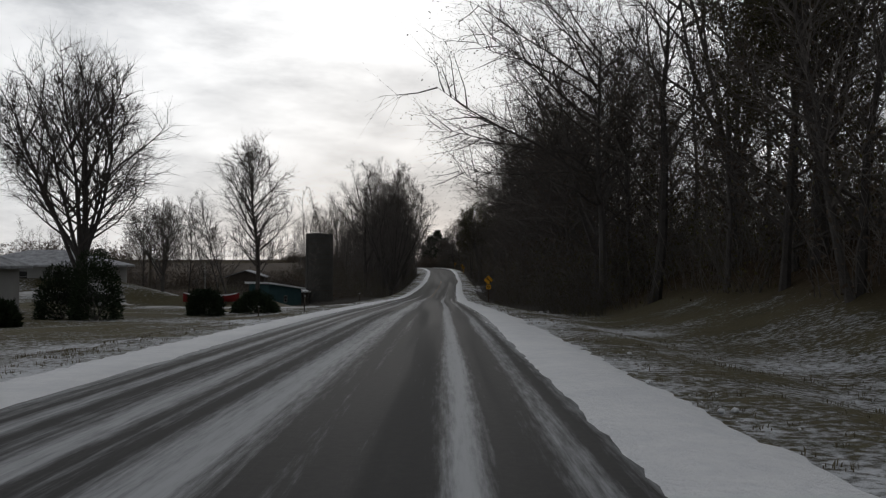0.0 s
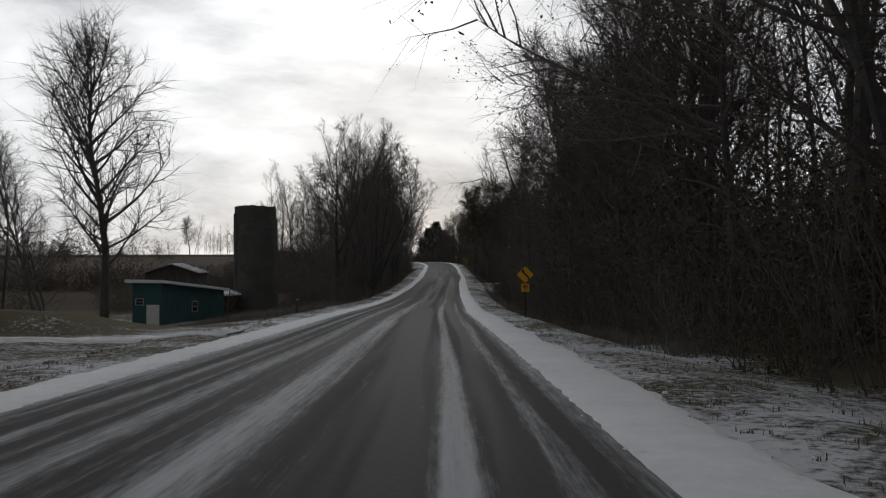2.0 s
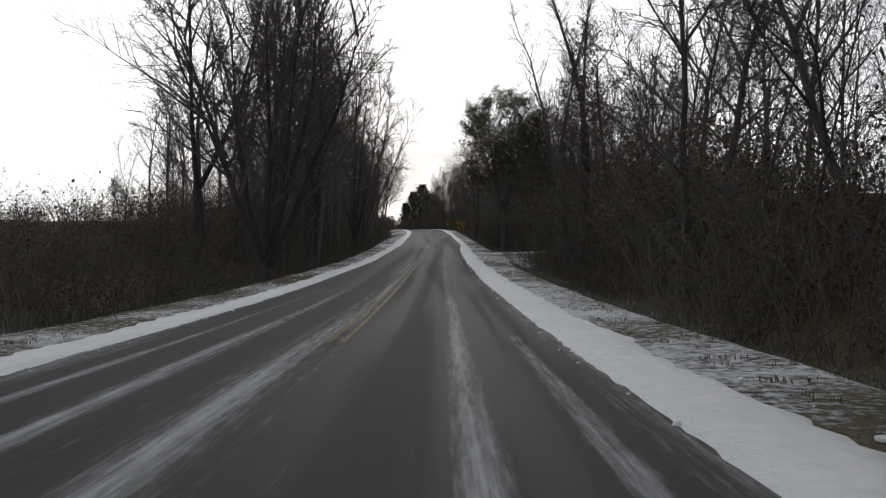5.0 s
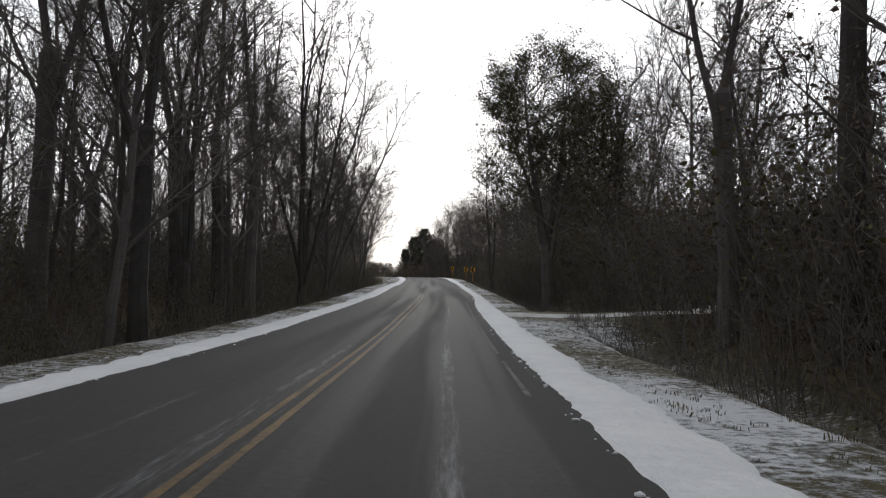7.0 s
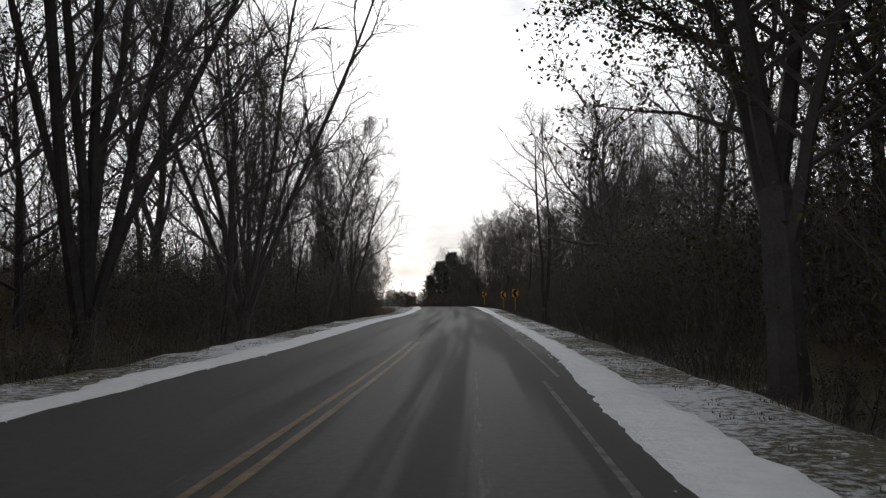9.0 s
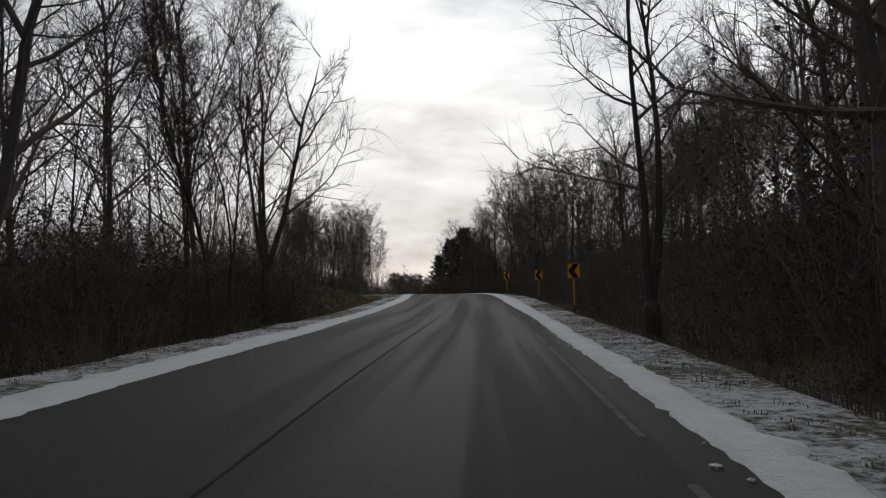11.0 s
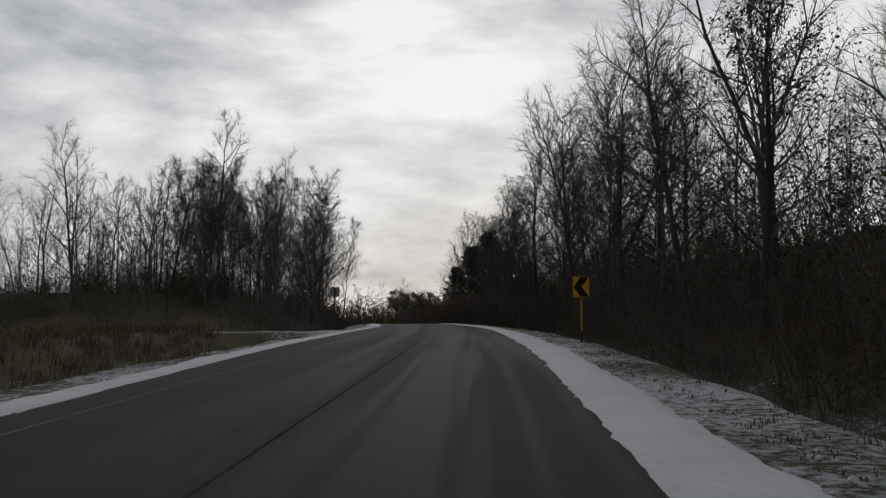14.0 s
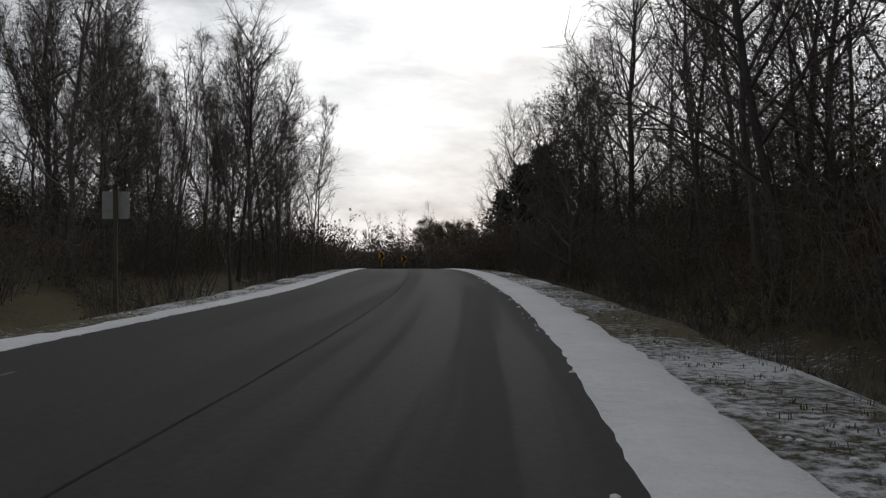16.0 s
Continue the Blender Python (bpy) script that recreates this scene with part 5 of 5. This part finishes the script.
def pickup(x, y, turn):
    """A dark pickup; x, y the middle of its front bumper, its length along -x."""
    root = new("pickup_truck")
    root.matrix_basis = pose(x, y, ground(x, y) + 0.02, 0, 0, turn)

    def shell(rows, name, mat, parent, label):
        """rows: x, half width at the foot and the top, foot and top heights."""
        bm = bmesh.new()
        rings = [[bm.verts.new((px, sy * w, z)) for sy, w, z in ((-1, wl, zl), (1, wl, zl), (1, wm, zl + (zt - zl) * 0.6), (1, wt, zt), (-1, wt, zt), (-1, wm, zl + (zt - zl) * 0.6))] for px, wl, wm, wt, zl, zt in rows]
        for a, b in zip(rings[:-1], rings[1:]):
            for i in range(6):
                bm.faces.new((a[i], a[(i + 1) % 6], b[(i + 1) % 6], b[i]))
        bm.faces.new(rings[0][::-1])
        bm.faces.new(rings[-1])
        bmesh.ops.recalc_face_normals(bm, faces=bm.faces)
        bmesh.ops.bevel(bm, geom=list(bm.edges), offset=0.025, segments=1, affect="EDGES")
        return part(name, bm, mat, parent, label)

    shell(((-5.3, 0.9, 0.95, 0.93, 0.5, 1.15), (-3.4, 0.92, 0.97, 0.94, 0.45, 1.15), (-1.3, 0.92, 0.97, 0.92, 0.45, 1.14), (-0.25, 0.88, 0.93, 0.84, 0.45, 1.05), (-0.06, 0.8, 0.84, 0.76, 0.5, 0.95)), "body", M_CARPAINT, root, "dark painted body")
    shell(((-3.35, 0.9, 0.82, 0.74, 1.1, 1.78), (-3.1, 0.9, 0.82, 0.72, 1.1, 1.82), (-2.1, 0.9, 0.82, 0.72, 1.1, 1.82), (-1.35, 0.88, 0.70, 0.62, 1.1, 1.2)), "cab", M_CARPAINT, root, "dark cab")
    wind = slab([(-0.68, 0), (0.68, 0), (0.62, 0.86), (-0.62, 0.86)], 0.02)
    glass = part("windscreen", wind, M_SNOW, root, "windscreen white with snow")
    glass.matrix_basis = pose(-1.42, 0, 1.2, -49, 0, 90)
    part("bonnet_snow", block(bmesh.new(), -1.2, -0.72, 1.1, -0.4, 0.72, 1.135, 0.015), M_SNOW, root, "snow on the bonnet")
    for sy in (-1, 1):
        part("side_window", block(bmesh.new(), -3.0, sy * 0.83 - 0.02, 1.25, -1.95, sy * 0.83 + 0.02, 1.62, 0.01), M_GLASS, root, "dark side glass")
        part("headlight", block(bmesh.new(), -0.1, sy * 0.62 - 0.14, 0.76, -0.02, sy * 0.62 + 0.14, 0.92, 0.02), M_WHITE, root, "pale headlight")
    part("grille", block(bmesh.new(), -0.09, -0.42, 0.7, -0.03, 0.42, 0.94, 0.015), M_STEEL, root, "dull metal grille")
    part("bumper", block(bmesh.new(), -0.16, -0.9, 0.44, 0.02, 0.9, 0.62, 0.03), M_STEEL, root, "dull metal bumper")
    for wx in (-0.95, -4.3):
        for sy in (-1, 1):
            bm = bmesh.new()
            turn_y = Matrix.Translation((wx, sy * 0.82, 0.36)) @ Matrix.Rotation(radians(90), 4, "X")
            bmesh.ops.create_cone(bm, cap_ends=True, segments=20, radius1=0.37, radius2=0.37, depth=0.24, matrix=turn_y)
            wheel = part("wheel", bm, M_RUBBER, root, "black tyre")
            bm = bmesh.new()
            bmesh.ops.create_cone(bm, cap_ends=True, segments=14, radius1=0.2, radius2=0.17, depth=0.03, matrix=Matrix.Translation((0, sy * 0.13, 0)) @ turn_y)
            part("rim", bm, M_STEEL, wheel, "grey wheel rim")
    return tagged(root, "dark pickup with snow on its windscreen parked by the house", "pickup truck")


pickup(-23.4, 67.5, -14)


def clipped_bush(seed, wide, tall, box, text, x, y):
    """A dense evergreen mound: a woody core set with small sprays all over."""
    rng = np.random.default_rng(seed)
    wood, sprays = Growth(), Growth()
    for _ in range(9):
        a = rng.uniform(0, 6.283)
        wood.limb(course(rng, (0, 0, -0.1), (math.cos(a) * 0.7, math.sin(a) * 0.7, 1), tall * 0.8, 3, 0.1, 0.0), [0.03, 0.022, 0.014, 0], 4)
    for _ in range(6500):
        d = unit(rng.normal(0, 1, 3) * np.array((1, 1, 0.9)))
        d[2] = abs(d[2])
        k = 1 / (abs(d[0]) ** box + abs(d[1]) ** box + abs(d[2]) ** box) ** (1 / box)
        r = k * rng.uniform(0.62, 1.0) * (1 + 0.10 * noise.noise((d * 3).tolist()))
        p = d * r * np.array((wide / 2, wide / 2, tall))
        sprays.blade(p, (d + rng.normal(0, 0.55, 3)) * 0.12, unit(rng.normal(0, 1, 3)) * 0.034)
    root = new("evergreen_bush")
    for nm, g, mat in (("branchwork", wood, M_BRUSH), ("foliage", sprays, M_NEEDLE)):
        ob = new(nm, g.mesh(nm, mat))
        ob.parent = root
    stand(root, x, y)
    return tagged(root, text, "bush", "yard evergreens")


clipped_bush(101, 1.8, 1.35, 4, "clipped dark evergreen bush on the lawn", -12.9, 51)
clipped_bush(102, 3.0, 1.35, 1.6, "wide low dark juniper on the lawn", -11.0, 55.5)
clipped_bush(103, 2.3, 3.3, 2.5, "tall dark evergreen bush before the house", -16, 43)
clipped_bush(105, 2.4, 2.7, 2.2, "dark evergreen bush beside a taller one", -18.1, 44.2)
clipped_bush(104, 1.5, 1.0, 2.5, "small dark evergreen bush on the lawn", -17, 35.5)


M_THINSNOW = two_tone("thin_snow", (0.22, 0.20, 0.165), (0.84, 0.85, 0.88), 0.6, 4.0, 0.95, 0.1, 0.5)


def snow_lane(points, wide, label):
    """A side lane white with snow, laid over the ground."""
    verts, faces = [], []
    steps = 60
    for k in range(steps + 1):
        t = k / steps
        x, y = float(np.interp(t, [p[0] for p in points], [p[1] for p in points])), float(np.interp(t, [p[0] for p in points], [p[2] for p in points]))
        for i, f in enumerate((-0.5, -0.4, 0, 0.4, 0.5)):
            yy = y + f * wide + 0.25 * noise.noise((x * 0.6, f * 4, 3)) * (1 if abs(f) > 0.3 else 0)
            verts.append((x, yy, ground(x, yy) + (-0.05, 0.05, 0.05, 0.05, -0.05)[i]))
    for k in range(steps):
        for i in range(4):
            q = (k * 5 + i, (k + 1) * 5 + i, (k + 1) * 5 + i + 1, k * 5 + i + 1)
            faces.append(q)
    return tagged(linked("side_lane", verts, faces, M_THINSNOW, smooth_shade=True), label, "driveway", kind="structure")


snow_lane(((0, -6.6, 72), (1, -48, 73.5)), 3.0, "snow-covered driveway into the yard")
snow_lane(((0, 5.0, 190), (1, 36, 191)), 3.4, "snow-covered farm lane into the woods")
snow_lane(((0, -5.4, 352), (1, -22, 351)), 3.0, "snow-covered track into the field")


# ---- grass ----
def tufts(name, label, spots, tall, blades, mat, seed, wide=0.012):
    rng = np.random.default_rng(seed)
    base = np.array([(x, y, ground(x, y)) for x, y in spots])
    n = len(base)
    p = np.repeat(base, blades, 0) + np.concatenate((rng.normal(0, 0.07 + tall * 0.12, (n * blades, 2)), np.zeros((n * blades, 1))), 1)
    a = rng.uniform(0, 6.283, n * blades)
    h = tall * rng.uniform(0.45, 1.1, n * blades)
    lean = rng.uniform(0.2, 1.3, n * blades) * h
    side = np.stack((np.cos(a), np.sin(a), 0 * a), 1)
    out = np.stack((-np.sin(a), np.cos(a), 0 * a), 1)
    mid = p + out * (lean * 0.35)[:, None] + np.array((0, 0, 1)) * (h * 0.6)[:, None]
    tip = p + out * lean[:, None] + np.array((0, 0, 1)) * h[:, None]
    v = np.stack((p - side * wide - np.array((0, 0, 0.04)), p + side * wide - np.array((0, 0, 0.04)), mid + side * wide * 0.7, mid - side * wide * 0.7, tip), 1).reshape(-1, 3)
    k = np.arange(n * blades)[:, None] * 5
    f = np.concatenate((k + np.array((0, 1, 2)), k + np.array((0, 2, 3)), k + np.array((3, 2, 4))), 0)
    return tagged(linked(name, v.tolist(), f.tolist(), mat), label, "grass", kind="stuff")


rg = random.Random(77)
spots = []
for k in range(6500):
    y = 4 + 440 * rg.random()
    side = 1 if rg.random() < 0.5 else -1
    u = 5.0 + 4.5 * rg.random() ** 1.4
    if side < 0 and y < 105:
        u = 5.0 + 2.5 * rg.random()
    if not (side > 0 and abs(y - 190) < 2.2) and not (side < 0 and (abs(y - 72) < 2 or abs(y - 352) < 2)):
        spots.append((road_x(y) + side * u, y))
tufts("verge_grass", "short dead grass poking through the snow", spots, 0.065, 8, M_DRYGRASS, 5, 0.008)
spots = [(x, y) for x, y in ((road_x(y) - 8.5 - 30 * rg.random() ** 1.2, y) for y in (286 + 72 * rg.random() for _ in range(5200))) if y < 344 or abs(y - 352) > 3 and x < road_x(y) - 11]
tufts("field_grass", "tall dead grass in the fallow field", spots, 0.5, 11, M_DRYGRASS, 6, 0.013)
spots = [(road_x(y) - 7.5 - 9 * rg.random(), y) for y in (92 + 40 * rg.random() for _ in range(1500))]
spots += [(road_x(y) - 7.3 - 2.8 * rg.random(), y) for y in (126 + 165 * rg.random() for _ in range(2300))]
spots += [(road_x(y) + 7.3 + 3.2 * rg.random(), y) for y in (64 + 356 * rg.random() for _ in range(5200)) if abs(y - 190) > 2.5]
tufts("ditch_weeds", "dead weeds and brambles along the ditch", spots, 0.45, 8, M_BRUSH, 7, 0.009)


# ---- clods of snow thrown along the edges of the strips ----
rng = np.random.default_rng(12)
ico = bmesh.new()
bmesh.ops.create_icosphere(ico, subdivisions=1, radius=1)
iv = np.array([v.co[:] for v in ico.verts])
ff = np.array([[v.index for v in f.verts] for f in ico.faces])
ico.free()
cv, cf, count = [], [], 0
for k in range(2600):
    y = 2 + 430 * rng.random()
    side = 1 if rng.random() < 0.55 else -1
    u = 3.5 + (shoulder(y) if side > 0 else bell(y)) + rng.normal(0, 0.1) if rng.random() < 0.4 else 5.1 + rng.normal(0, 0.25)
    r = 0.014 + 0.045 * rng.random() ** 3
    x = road_x(y) + side * u
    z = road_z(y) + 0.02 if u < 4.5 else road_z(y) + cross(side * u, y) + 0.03
    cv.append(iv * np.array((r, r * 1.3, r * 0.6)) * rng.uniform(0.7, 1.3, (len(iv), 1)) + np.array((x, y, z)))
    cf.append(ff + count)
    count += len(iv)
tagged(linked("snow_clods", np.concatenate(cv).tolist(), np.concatenate(cf).tolist(), M_SNOW), "small clods of snow along the road's edge", "snow", kind="stuff")
